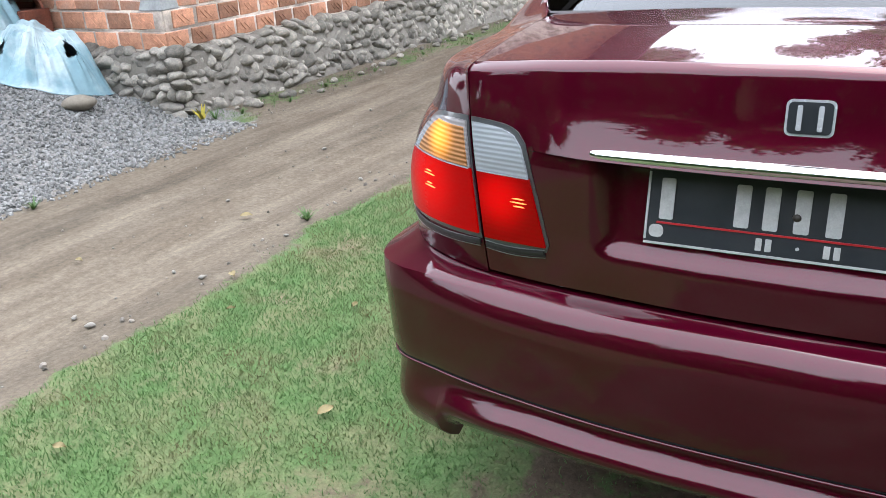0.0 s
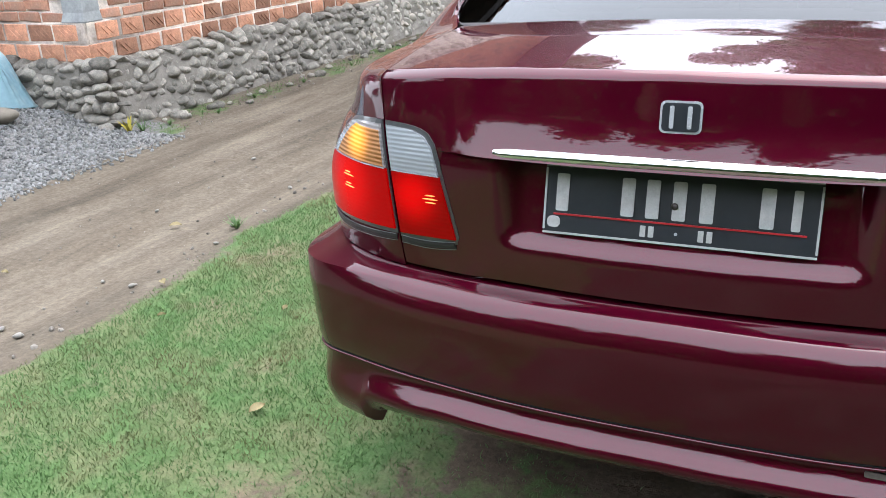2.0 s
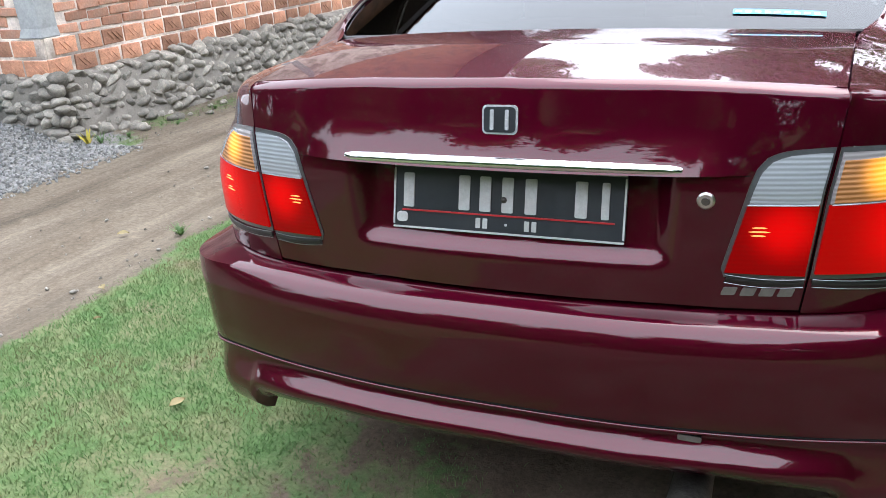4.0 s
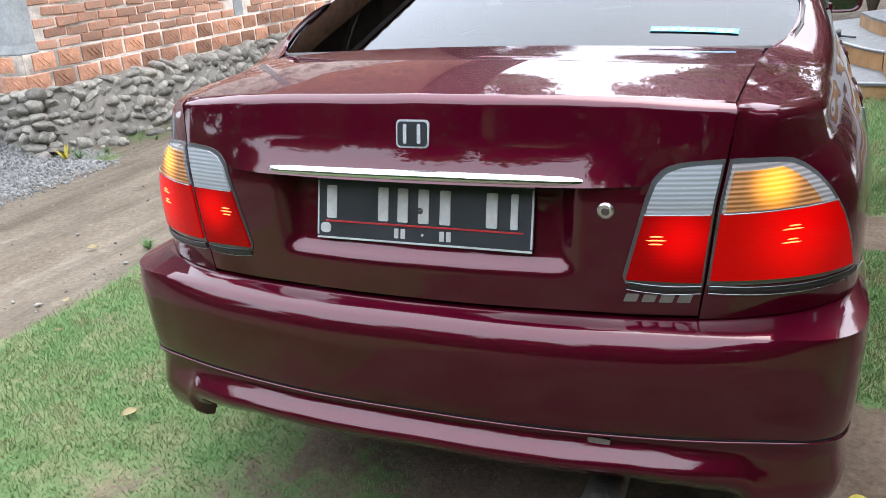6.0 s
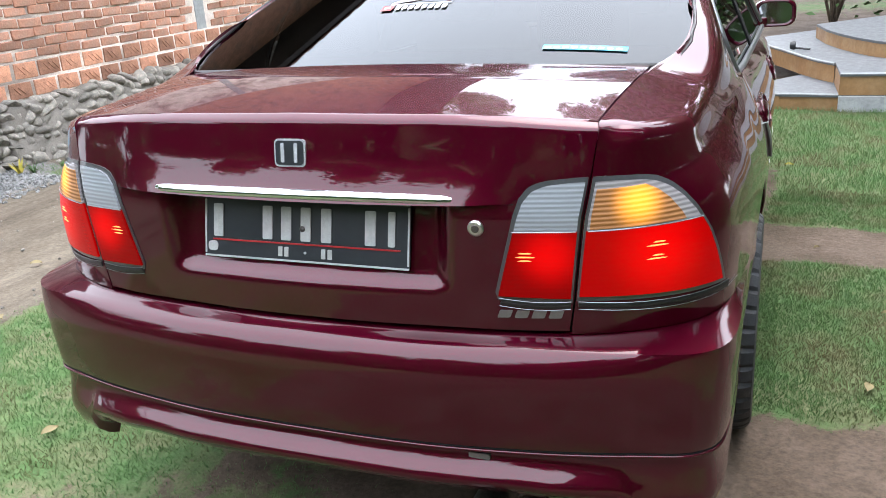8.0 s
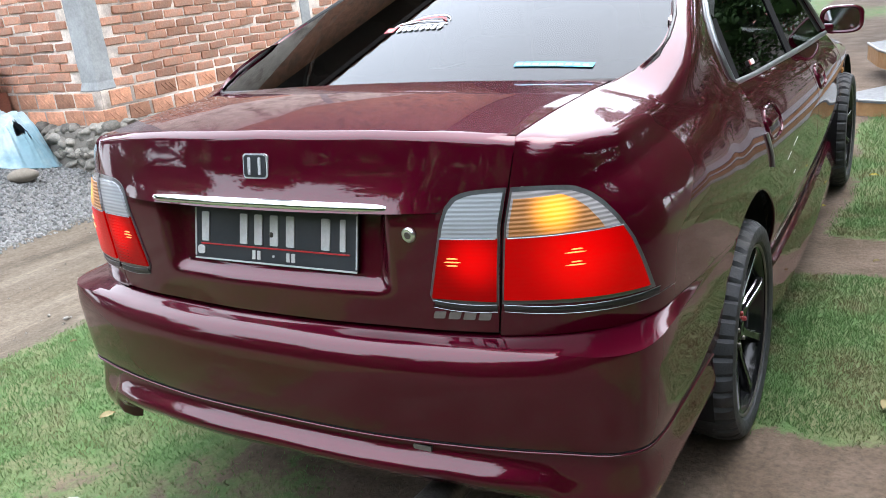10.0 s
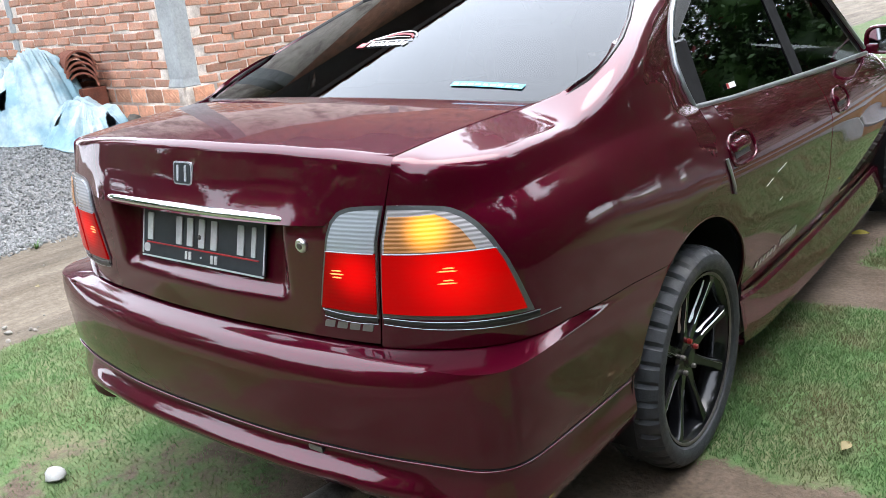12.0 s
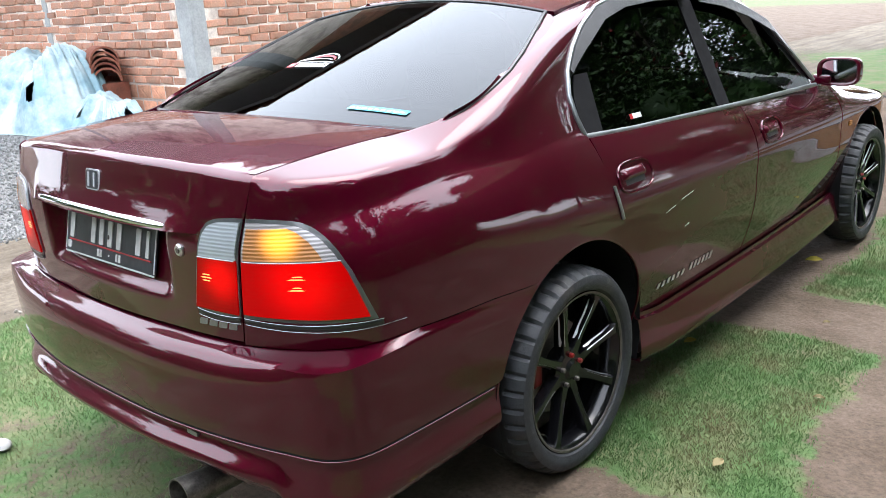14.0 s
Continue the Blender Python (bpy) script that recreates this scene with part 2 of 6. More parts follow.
LEAF_YEL = mat("yellow_leaf", (0.276, 0.23, 0.0184), 0.7, vary=0.15, scale=40)
WHITE_STONE = mat("pale_stone", (0.23, 0.2208, 0.1978), 0.8, vary=0.15, scale=20, bump=0.4, bump_scale=60)
FOLIAGE = mat("tree_foliage", (0.048, 0.105, 0.022), 0.6, island=0.5)
BARK = mat("tree_bark", (0.072, 0.054, 0.036), 0.9, vary=0.3, scale=8, bump=0.6, bump_scale=20)
WOOD = mat("dark_eave_wood", (0.0322, 0.023, 0.0184), 0.85, vary=0.25, scale=6)
PLASTER = mat("pale_plaster", (0.253, 0.2392, 0.2162), 0.9, vary=0.1, scale=2)

# ---------------------------------------------------------------- building blocks


def mesh_of(name, verts, faces, smooth=None):
    me = bpy.data.meshes.new(name)
    me.from_pydata([tuple(v) for v in verts], [], faces)
    me.update()
    if smooth is not None:
        me.polygons.foreach_set("use_smooth", [True] * len(me.polygons))
        me.set_sharp_from_angle(angle=radians(smooth))
    return me


def part(name, bm, material, parent=None, label="", smooth=None):
    """Links a bmesh or a mesh as one object, under a thing or a part."""
    if isinstance(bm, bmesh.types.BMesh):
        bmesh.ops.recalc_face_normals(bm, faces=bm.faces)
        me = bpy.data.meshes.new(name)
        bm.to_mesh(me)
        bm.free()
        if smooth is not None:
            me.polygons.foreach_set("use_smooth", [True] * len(me.polygons))
            me.set_sharp_from_angle(angle=radians(smooth))
    else:
        me = bm
    if not me.materials:
        me.materials.append(material)
    ob = new(name, me)
    ob.parent = parent
    if label:
        ob["label"] = label
    return ob


def thing(name, label, category, group="", kind="", at=(0, 0, 0)):
    ob = new(name)
    ob.location = at
    ob.empty_display_size = 0.1
    return tagged(ob, label, category, group, kind)


def box_bm(lo, hi, bevel=0.0, segs=2):
    bm = bmesh.new()
    bmesh.ops.create_cube(bm, size=1)
    for v in bm.verts:
        v.co = Vector([lo[i] + (v.co[i] + 0.5) * (hi[i] - lo[i]) for i in range(3)])
    if bevel:
        bmesh.ops.bevel(bm, geom=list(bm.edges), offset=bevel, segments=segs, affect="EDGES", profile=0.5)
    return bm


def lathe(profile, segs, axis="x", ripple=None):
    """A closed turn of (radius, along) points round an axis through the origin."""
    verts, faces = [], []
    m = len(profile)
    for i in range(segs):
        a = 2 * math.pi * i / segs
        for j, (r, h) in enumerate(profile):
            if ripple:
                r, h = ripple(i, j, r, h)
            verts.append((h, r * math.cos(a), r * math.sin(a)) if axis == "x" else (r * math.cos(a), r * math.sin(a), h))
    for i in range(segs):
        for j in range(m - 1):
            a, b = i * m + j, ((i + 1) % segs) * m + j
            faces.append((a, b, b + 1, a + 1))
    return verts, faces


def tube(points, r, segs=8, closed=False):
    """A round bar along a line of points."""
    pts = [Vector(p) for p in points]
    verts, faces, n = [], [], len(pts)
    for i, p in enumerate(pts):
        a = pts[(i - 1) % n] if closed or i else p
        b = pts[(i + 1) % n] if closed or i < n - 1 else p
        d = (b - a).normalized()
        u = d.cross(Vector((0.13, 0.21, 1))).normalized()
        w = d.cross(u)
        for s_ in range(segs):
            t = 2 * math.pi * s_ / segs
            verts.append(p + (u * math.cos(t) + w * math.sin(t)) * r)
    for i in range(n if closed else n - 1):
        for s_ in range(segs):
            a, b = i * segs, ((i + 1) % n) * segs
            faces.append((a + s_, a + (s_ + 1) % segs, b + (s_ + 1) % segs, b + s_))
    if not closed:
        faces += [tuple(range(segs))[::-1], tuple((n - 1) * segs + q for q in range(segs))]
    return mesh_of("bar", verts, faces, 50)


def blob(seed, squash=(1, 1, 1), rough=0.18, level=2):
    """A worn stone: a rounded lump with uneven sides, about 1 across."""
    bm = bmesh.new()
    bmesh.ops.create_icosphere(bm, subdivisions=level, radius=0.5)
    for v in bm.verts:
        d = 1 + rough * 2 * noise.noise(v.co * 2.2 + Vector((seed * 7.3, seed * 3.1, 0)))
        v.co = Vector((v.co.x * squash[0], v.co.y * squash[1], v.co.z * squash[2])) * d
    me = bpy.data.meshes.new("stone")
    bm.to_mesh(me)
    bm.free()
    me.polygons.foreach_set("use_smooth", [True] * len(me.polygons))
    return me


def smooth01(t):
    t = min(1.0, max(0.0, t))
    return t * t * (3 - 2 * t)


# ---------------------------------------------------------------- ground


def n2(x, y, s, seed=0.0):
    return noise.noise(Vector((x * s + seed, y * s - seed, seed * 0.37)))


def boxmask(x, y, x0, x1, y0, y1, soft):
    return (smooth01((x - x0) / soft + 0.5) * smooth01((x1 - x) / soft + 0.5)
            * smooth01((y - y0) / soft + 0.5) * smooth01((y1 - y) / soft + 0.5))


def grass_at(x, y):
    """How dense the lawn is, 0 to 1."""
    wx, wy = x + 0.13 * n2(x, y, 1.6, 3) + .06 * n2(x, y, 5, 4), y + 0.13 * n2(x, y, 1.6, 8) + .06 * n2(x, y, 5, 9)
    lawn = boxmask(wx, wy, -2.1, -0.62, -40, 60, 0.22)
    behind = max(boxmask(wx, wy, -0.9, 0.75, -.45, 0.45, 0.5) * 0.62, boxmask(wx, wy, -2.1, 30, -40, -4.4, .6))
    island = boxmask(wx, wy, 0.66, 1.33, 0.95, 2.2, 0.16)
    front = boxmask(wx, wy, 0.80, 60, 2.86, 5.86, 0.16)
    back_right = boxmask(wx, wy, 1.5, 60, -40, 0.2, 0.5)
    strip = boxmask(wx, wy, -60, 60, 14.5, 15.3, 0.4) + boxmask(wx, wy, -60, 60, 36, 60, 1.0)
    far = boxmask(wx, wy, -200, 200, 40, 300, 2)
    verge = boxmask(wx, wy, -4.45, -4.02, 3.3, 15, .2) * (.42 + .5 * n2(x, y, 2.1, 31))
    g = max(lawn, behind, island, front, back_right, strip, far, verge)
    bald = smooth01((n2(x, y, 1.3, 21) - 0.18) / 0.25) * boxmask(x, y, -1.1, 0.8, -1, 0.7, 0.4)
    bald = max(bald, math.exp(-((wx + .80) ** 2 + (wy - .12) ** 2) / .05) * (.7 + .6 * n2(x, y, 6, 12)))
    return g * (1 - 0.55 * bald)


def road_at(x, y):
    return boxmask(x + 0.08 * n2(x, y, 1.2, 5), y, -4.5, -2.05, -60, 400, 0.25)


def gravel_at(x, y):
    wx, wy = x + .15 * n2(x, y, 1.5, 14), y + .15 * n2(x, y, 1.5, 17)
    return boxmask(wx, wy, -9.5, -3.98, .95 + .12 * (-4 - x), 3.6, .3)


def ground_z(x, y):
    z = -0.05 * boxmask(x, y, -4.6, -2.3, -80, 400, 0.5)
    for rut in (-2.65, -3.65):
        z -= 0.012 * math.exp(-((x - rut - 0.1 * n2(0, y, 0.5, 2)) / 0.22) ** 2)
    z += 0.026 * boxmask(x, y, .35, 1.6, .2, 2.4, .5)
    z += 0.012 * n2(x, y, 0.9, 1) + 0.006 * n2(x, y, 4.0, 2)
    z += 0.32 * boxmask(x + 0.15 * n2(x, y, 1, 4), y + 0.15 * n2(x, y, 1, 6), -9.0, -4.55, 1.2, 3.2, 1.5) * smooth01((-3.95 - x) / 1.8)
    return z


def graded(lo, hi, step, reach):
    mid = list(np.arange(lo, hi + step / 2, step))
    out, d = [], step
    a, b = lo, hi
    left, right = [], []
    while a > -reach:
        d *= 1.35
        a, b = a - d, b + d
        left.append(a)
        right.append(b)
    return left[::-1] + mid + right


gx, gy = graded(-6.6, 2.2, 0.055, 600), graded(-2.2, 7.0, 0.055, 600)
nx, ny = len(gx), len(gy)
g_verts = [(x, y, ground_z(x, y)) for y in gy for x in gx]
g_faces = [(j * nx + i, j * nx + i + 1, (j + 1) * nx + i + 1, (j + 1) * nx + i) for j in range(ny - 1) for i in range(nx - 1)]
ground_me = mesh_of("ground", g_verts, g_faces, 80)
for key, fn in (("lawn", grass_at), ("track", road_at), ("gravel", gravel_at)):
    at = ground_me.attributes.new(key, "FLOAT", "POINT")
    at.data.foreach_set("value", [fn(v[0], v[1]) for v in g_verts])

GROUND = bpy.data.materials.new("earth_and_lawn")
GROUND.use_nodes = True
gn, gl = GROUND.node_tree.nodes, GROUND.node_tree.links
g_b = gn["Principled BSDF"]
g_b.inputs["Roughness"].default_value, g_b.inputs["Specular IOR Level"].default_value = 0.95, 0.2
g_co = gn.new("ShaderNodeTexCoord").outputs["Object"]


def g_noise(sc, det=6, stretch=None):
    t = gn.new("ShaderNodeTexNoise")
    t.inputs["Scale"].default_value, t.inputs["Detail"].default_value, t.inputs["Roughness"].default_value = sc, det, 0.65
    if stretch:
        mp = gn.new("ShaderNodeMapping")
        mp.inputs["Scale"].default_value = stretch
        gl.new(g_co, mp.inputs[0])
        gl.new(mp.outputs[0], t.inputs["Vector"])
    else:
        gl.new(g_co, t.inputs["Vector"])
    return t.outputs[0]


def g_mix(f, a, b, kind="MIX"):
    x = gn.new("ShaderNodeMix")
    x.data_type, x.blend_type = "RGBA", kind
    if isinstance(f, float):
        x.inputs[0].default_value = f
    else:
        gl.new(f, x.inputs[0])
    for i, v in ((6, a), (7, b)):
        if isinstance(v, tuple):
            x.inputs[i].default_value = (*v, 1)
        else:
            gl.new(v, x.inputs[i])
    return x.outputs[2]


def g_span(v, a, z, lo=0.0, hi=1.0):
    r = gn.new("ShaderNodeMapRange")
    for i, q in ((1, a), (2, z), (3, lo), (4, hi)):
        r.inputs[i].default_value = q
    gl.new(v, r.inputs[0])
    return r.outputs[0]


def g_edge(key, wobble):
    at = gn.new("ShaderNodeAttribute")
    at.attribute_name = key
    ad = gn.new("ShaderNodeMath")
    ad.operation = "ADD"
    gl.new(at.outputs["Fac"], ad.inputs[0])
    gl.new(g_span(g_noise(14), 0.3, 0.7, -wobble, wobble), ad.inputs[1])
    return g_span(ad.outputs[0], 0.38, 0.62)


soil = g_mix(g_span(g_noise(3), 0.42, 0.6), (0.0782, 0.0575, 0.0414), (0.115, 0.0874, 0.0667))
soil = g_mix(1.0, soil, g_span(g_noise(60), 0.3, 0.7, 0.7, 1.3), "MULTIPLY")
track = g_mix(g_span(g_noise(2.0, 6, (1.6, 0.55, 1)), 0.36, 0.66), (0.0957, 0.0783, 0.0580), (0.1411, 0.1193, 0.0919))
track = g_mix(1.0, track, g_span(g_noise(1.0, 5, (5.5, 0.35, 1)), 0.35, 0.65, 0.70, 1.22), "MULTIPLY")
track = g_mix(g_span(g_noise(9, 8), 0.55, 0.7, 0, .5), track, (0.1722, 0.1457, 0.1118))
track = g_mix(1.0, track, g_span(g_noise(45), 0.3, 0.7, 0.72, 1.25), "MULTIPLY")
turf = g_mix(g_span(g_noise(5), 0.42, 0.62), (0.0662, 0.1187, 0.0414), (0.1159, 0.1297, 0.0635))
turf = g_mix(g_span(g_noise(2.3), 0.56, 0.68), turf, (0.1435, 0.1159, 0.0773))
turf = g_mix(1.0, turf, g_span(g_noise(90), 0.3, 0.7, 0.78, 1.22), "MULTIPLY")
g_col = g_mix(g_edge("track", 0.2), soil, track)
grit = g_mix(g_span(g_noise(70, 3), 0.35, 0.65), (0.085, 0.083, 0.08), (0.24, 0.235, 0.225))
g_col = g_mix(g_edge("gravel", 0.3), g_col, grit)
g_col = g_mix(g_edge("lawn", 0.3), g_col, turf)
gl.new(g_col, g_b.inputs["Base Color"])
g_bp = gn.new("ShaderNodeBump")
g_bp.inputs["Strength"].default_value, g_bp.inputs["Distance"].default_value = 0.6, 0.02
gl.new(g_noise(38, 8), g_bp.inputs["Height"])
gl.new(g_bp.outputs[0], g_b.inputs["Normal"])
ground_me.materials.append(GROUND)
ground = tagged(new("ground", ground_me), "dirt track and patchy lawn ground beside a house", "ground", kind="structure")


def blades(name, label, spots, h_lo, h_hi):
    """Grass: bent two-segment blades, joined."""
    rng = np.random.default_rng(len(spots))
    verts, faces = [], []
    for x, y, g in spots:
        h = (h_lo + (h_hi - h_lo) * rng.random()) * (0.55 + 0.45 * g)
        a, w = rng.random() * 6.283, 0.0010 + 0.0008 * rng.random()
        lean, la = h * (0.3 + 0.9 * rng.random()), rng.random() * 6.283
        dx, dy = math.cos(a) * w, math.sin(a) * w
        lx, ly = math.cos(la) * lean, math.sin(la) * lean
        z = ground_z(x, y) - 0.003
        i = len(verts)
        verts += [(x - dx, y - dy, z), (x + dx, y + dy, z), (x + lx * 0.35 + dx * 0.8, y + ly * 0.35 + dy * 0.8, z + h * 0.62),
                  (x + lx * 0.35 - dx * 0.8, y + ly * 0.35 - dy * 0.8, z + h * 0.62), (x + lx, y + ly, z + h)]
        faces += [(i, i + 1, i + 2, i + 3), (i + 3, i + 2, i + 4)]
    me = mesh_of(name, verts, faces)
    me.materials.append(BLADE)
    return tagged(new(name, me), label, "grass", kind="stuff")


def sow(x0, x1, y0, y1, count, seed):
    rng = np.random.default_rng(seed)
    out = []
    for x, y in zip(rng.uniform(x0, x1, count), rng.uniform(y0, y1, count)):
        g = grass_at(x, y)
        if rng.random() < g * g:
            out.append((x, y, g))
    return out


blades("lawn_grass", "short green lawn grass with dry straw patches beside the car", sow(-2.35, 0.9, -0.9, 3.2, 210000, 11), 0.008, 0.024)
blades("lawn_grass", "short green lawn grass between the car and bare earth", sow(0.55, 2.0, 0.7, 3.4, 110000, 12), 0.008, 0.024)
blades("lawn_grass", "mown green lawn before the tan terrace", sow(0.7, 2.6, 3.2, 5.95, 30000, 13), 0.02, 0.05)
blades("verge_grass", "thin scruffy grass along the wall's foot", sow(-4.6, -3.85, 3.2, 11.0, 26000, 14), 0.015, 0.06)

# ---------------------------------------------------------------- the car
# Plan outlines (half): x across, y along, from the middle of the tail to the nose.
UPPER = [(0, .050), (.14, .053), (.28, .064), (.42, .078), (.55, .105), (.655, .152), (.73, .212), (.778, .290), (.800, .42), (.814, .62),
         (.828, 1.0), (.838, 1.5), (.840, 2.1), (.832, 2.7), (.812, 3.3), (.785, 3.8), (.74, 4.2), (.62, 4.48), (.35, 4.62), (0, 4.66)]
BUMPER = [(0, -.005), (.14, -.004), (.28, .003), (.42, .020), (.55, .042), (.662, .070), (.756, .109), (.803, .192), (.811, .40), (.8165, .62)]
BUMPER += UPPER[10:]
DENSE = np.arange(0, 19.001, 0.01)


def spline(points):
    p = np.array([(-points[1][0], points[1][1])] + points + [(-points[-2][0], points[-2][1])], float)
    out = []
    for k in DENSE:
        i = min(int(k), len(points) - 2)
        t = k - i
        a, b, c, d = p[i], p[i + 1], p[i + 2], p[i + 3]
        out.append(0.5 * (2 * b + (c - a) * t + (2 * a - 5 * b + 4 * c - d) * t * t + (3 * b - a - 3 * c + d) * t ** 3))
    return np.array(out)


PLAN0, PLAN1 = spline(UPPER), spline(BUMPER)


def k_x(x):
    return float(np.interp(abs(x), PLAN0[:850, 0], DENSE[:850]))


def k_y(y):
    return float(np.interp(y, PLAN0[:, 1], DENSE))


def table(k, pairs):
    return float(np.interp(k, [a for a, _ in pairs], [b for _, b in pairs]))


def outline(k, w, inset):
    """A point of the plan outline: w blends from the upper body to the bumper; inset goes inwards."""
    sign, k = (-1, -k) if k < 0 else (1, k)
    q = [float(np.interp(k, DENSE, PLAN0[:, i])) * (1 - w) + float(np.interp(k, DENSE, PLAN1[:, i])) * w for i in (0, 1)]
    k0, k1 = max(0, k - 0.04), min(19, k + 0.04)
    tx, ty = [float(np.interp(k1, DENSE, PLAN0[:, i]) - np.interp(k0, DENSE, PLAN0[:, i])) for i in (0, 1)]
    ln = math.hypot(tx, ty) or 1
    return sign * (q[0] - inset * ty / ln), q[1] + inset * tx / ln


SIDE = [(3.5, 0), (4.6, 0.45), (5.5, 0.85), (6.5, 1)]
TOP_Z = [(0, 1.070), (2, 1.066), (3, 1.060), (3.8, 1.051), (4.5, 1.044), (5, 1.050), (6, 1.058), (7, 1.064), (8, 1.069), (9, 1.072), (9.5, 1.042), (10, 1.006), (10.35, .972), (11, .955), (12, .93), (13, .915),
         (14, .895), (15, .84), (16, .79), (17, .75), (19, .72)]
TOP_IN = [(0, .012), (2.5, .013), (3.3, .015), (3.9, .018), (4.3, .024), (4.6, .055), (5, .115), (6, .18), (7, .205), (8, .208), (9, .19), (9.5, .112), (10, .080), (10.5, .078), (13, .080),
          (14, .1), (15, .2), (17, .35), (19, .4)]
LIFT = [(0, 0), (6.2, 0), (7.6, .007), (9.0, .0), (9.5, -.012)]


def lean(z):
    """How far the tail leans forward at a height."""
    return 0.21 * max(0.0, z - 0.885) ** 2 / (max(0.0, z - 0.885) + 0.025)


def upper(k, z, out=0.0):
    """The body side above the bumper line."""
    a = abs(k)
    top, inn, s = table(a, TOP_Z), table(a, TOP_IN), table(a, SIDE)
    t = (z - 0.67) / (top - 0.67)
    rear = max(0, (t - 0.962) / 0.038) ** 2.0
    flank = max(0, (t - 0.25) / 0.75) ** table(a, [(8.8, 2.7), (9.7, 1.75)])
    inset = inn * (rear * (1 - s) + flank * s) + lean(z) * (1 - s) - 0.004 * math.sin(max(0, min(1, t)) * math.pi)
    if z < 0.6:
        inset += 0.055 * ((0.6 - z) / 0.24) ** 1.6 * s
    x, y = outline(k, 0, inset - out)
    return x, y, z


LIP = [(.258, .055, .060), (.266, .028, .040), (.285, .004, .022), (.306, -.006, .015), (.320, -.0110, .012), (.333, -.0105, .012), (.347, -.0040, .013), (.363, .0060, .016), (.380, .0150, .018), (.394, .0190, .020), (.408, .0205, .020), (.420, .0200, .019),
       (.4255, .0212, .020), (.4278, .0245, .023), (.4282, .036, .038)]
BUMP = [(.431, .035, .040), (.432, .010, .013), (.45, .007, .009), (.49, .004, .006), (.55, .001, .003), (.585, -.001, .001), (.598, -.0005, .000), (.610, .0012, .000), (.621, .0045, .0005),
        (.631, .0090, .001), (.640, .0150, .0015), (.647, .0215, .002), (.6525, .0290, .0025)]
LEDGE = [(.6565, .62, .0160, .0025), (.6605, .38, .0100, .002), (.6640, .16, .0040, .002), (.6668, .02, .0, .0015), (.667, 0, .035, .018)]
LIP_Z = [(0, .350), (3.0, .344), (4.45, .320), (4.62, .310), (4.82, .272), (6.3, .266), (8, .275), (9.5, .285)]
SEAM_UP = [(0, .021), (4.8, .021), (6.5, .013), (8, .002), (9.5, 0)]


def lip_row(k, z, ir, is_):
    s, zb = table(abs(k), SIDE), table(abs(k), LIP_Z)
    x, y = outline(k, 1, ir * (1 - s) + is_ * s)
    return x, y, zb + (z - .258) * (.428 + table(abs(k), SEAM_UP) - zb) / .17


def bump_row(k, z, w, ir, is_):
    s = table(abs(k), SIDE)
    x, y = outline(k, w, ir * (1 - s) + is_ * s)
    return x, y, z + table(abs(k), LIFT) * max(0, (z - 0.55) / 0.118) ** 3 + table(abs(k), SEAM_UP) * max(0, min(1, (0.55 - z) / 0.118))


ARCHES = [(1.005, 0.352, 0.362), (3.72, 0.34, 0.362)]


def sheet(rows, arch=False, flange=0.010, smooth=35, name="panel"):
    """A panel from rows of points; its rim is turned inwards; wheel arches are cut out."""
    m = len(rows[0])
    bm = bmesh.new()
    grid = [[bm.verts.new(p) for p in row] for row in rows]
    for j in range(len(rows) - 1):
        for i in range(m - 1):
            q = [grid[j][i], grid[j][i + 1], grid[j + 1][i + 1], grid[j + 1][i]]
            bm.faces.new(q)
    if arch:
        for cy, cz, r in ARCHES:
            inside = {v for v in bm.verts if (v.co.y - cy) ** 2 + (v.co.z - cz) ** 2 < r * r and abs(v.co.x) > 0.6}
            dead = [f for f in bm.faces if all(v in inside for v in f.verts)]
            bmesh.ops.delete(bm, geom=dead, context="FACES")
            for v in bm.verts:
                if v in inside:
                    d = math.hypot(v.co.y - cy, v.co.z - cz)
                    v.co.y, v.co.z = cy + (v.co.y - cy) / d * r, cz + (v.co.z - cz) / d * r
    bmesh.ops.remove_doubles(bm, verts=bm.verts, dist=0.0004)
    bm.normal_update()
    c = sum((f.normal.dot(f.calc_center_median() - Vector((0, 2.2, 0.65))) for f in bm.faces))
    if c < 0:
        bmesh.ops.reverse_faces(bm, faces=bm.faces)
        bm.normal_update()
    if flange:
        rim = [e for e in bm.edges if e.is_boundary]
        ext = bmesh.ops.extrude_edge_only(bm, edges=rim)
        nv = [g for g in ext["geom"] if isinstance(g, bmesh.types.BMVert)]
        for v in nv:
            src = [e.other_vert(v) for e in v.link_edges if e.other_vert(v) not in nv]
            nrm = Vector()
            for s_ in src:
                for f in s_.link_faces:
                    if v not in f.verts:
                        nrm += f.normal
            if nrm.length:
                v.co -= nrm.normalized() * flange
    me = bpy.data.meshes.new(name)
    bm.to_mesh(me)
    bm.free()
    me.polygons.foreach_set("use_smooth", [True] * len(me.polygons))
    me.set_sharp_from_angle(angle=radians(smooth))
    return me


def lerp(a, b, t):
    return a + (b - a) * t


def steps(a, b, n):
    return [lerp(a, b, i / n) for i in range(n + 1)]


car = thing("car", "glossy maroon four-door saloon car on black alloy wheels, parked on grass", "car")

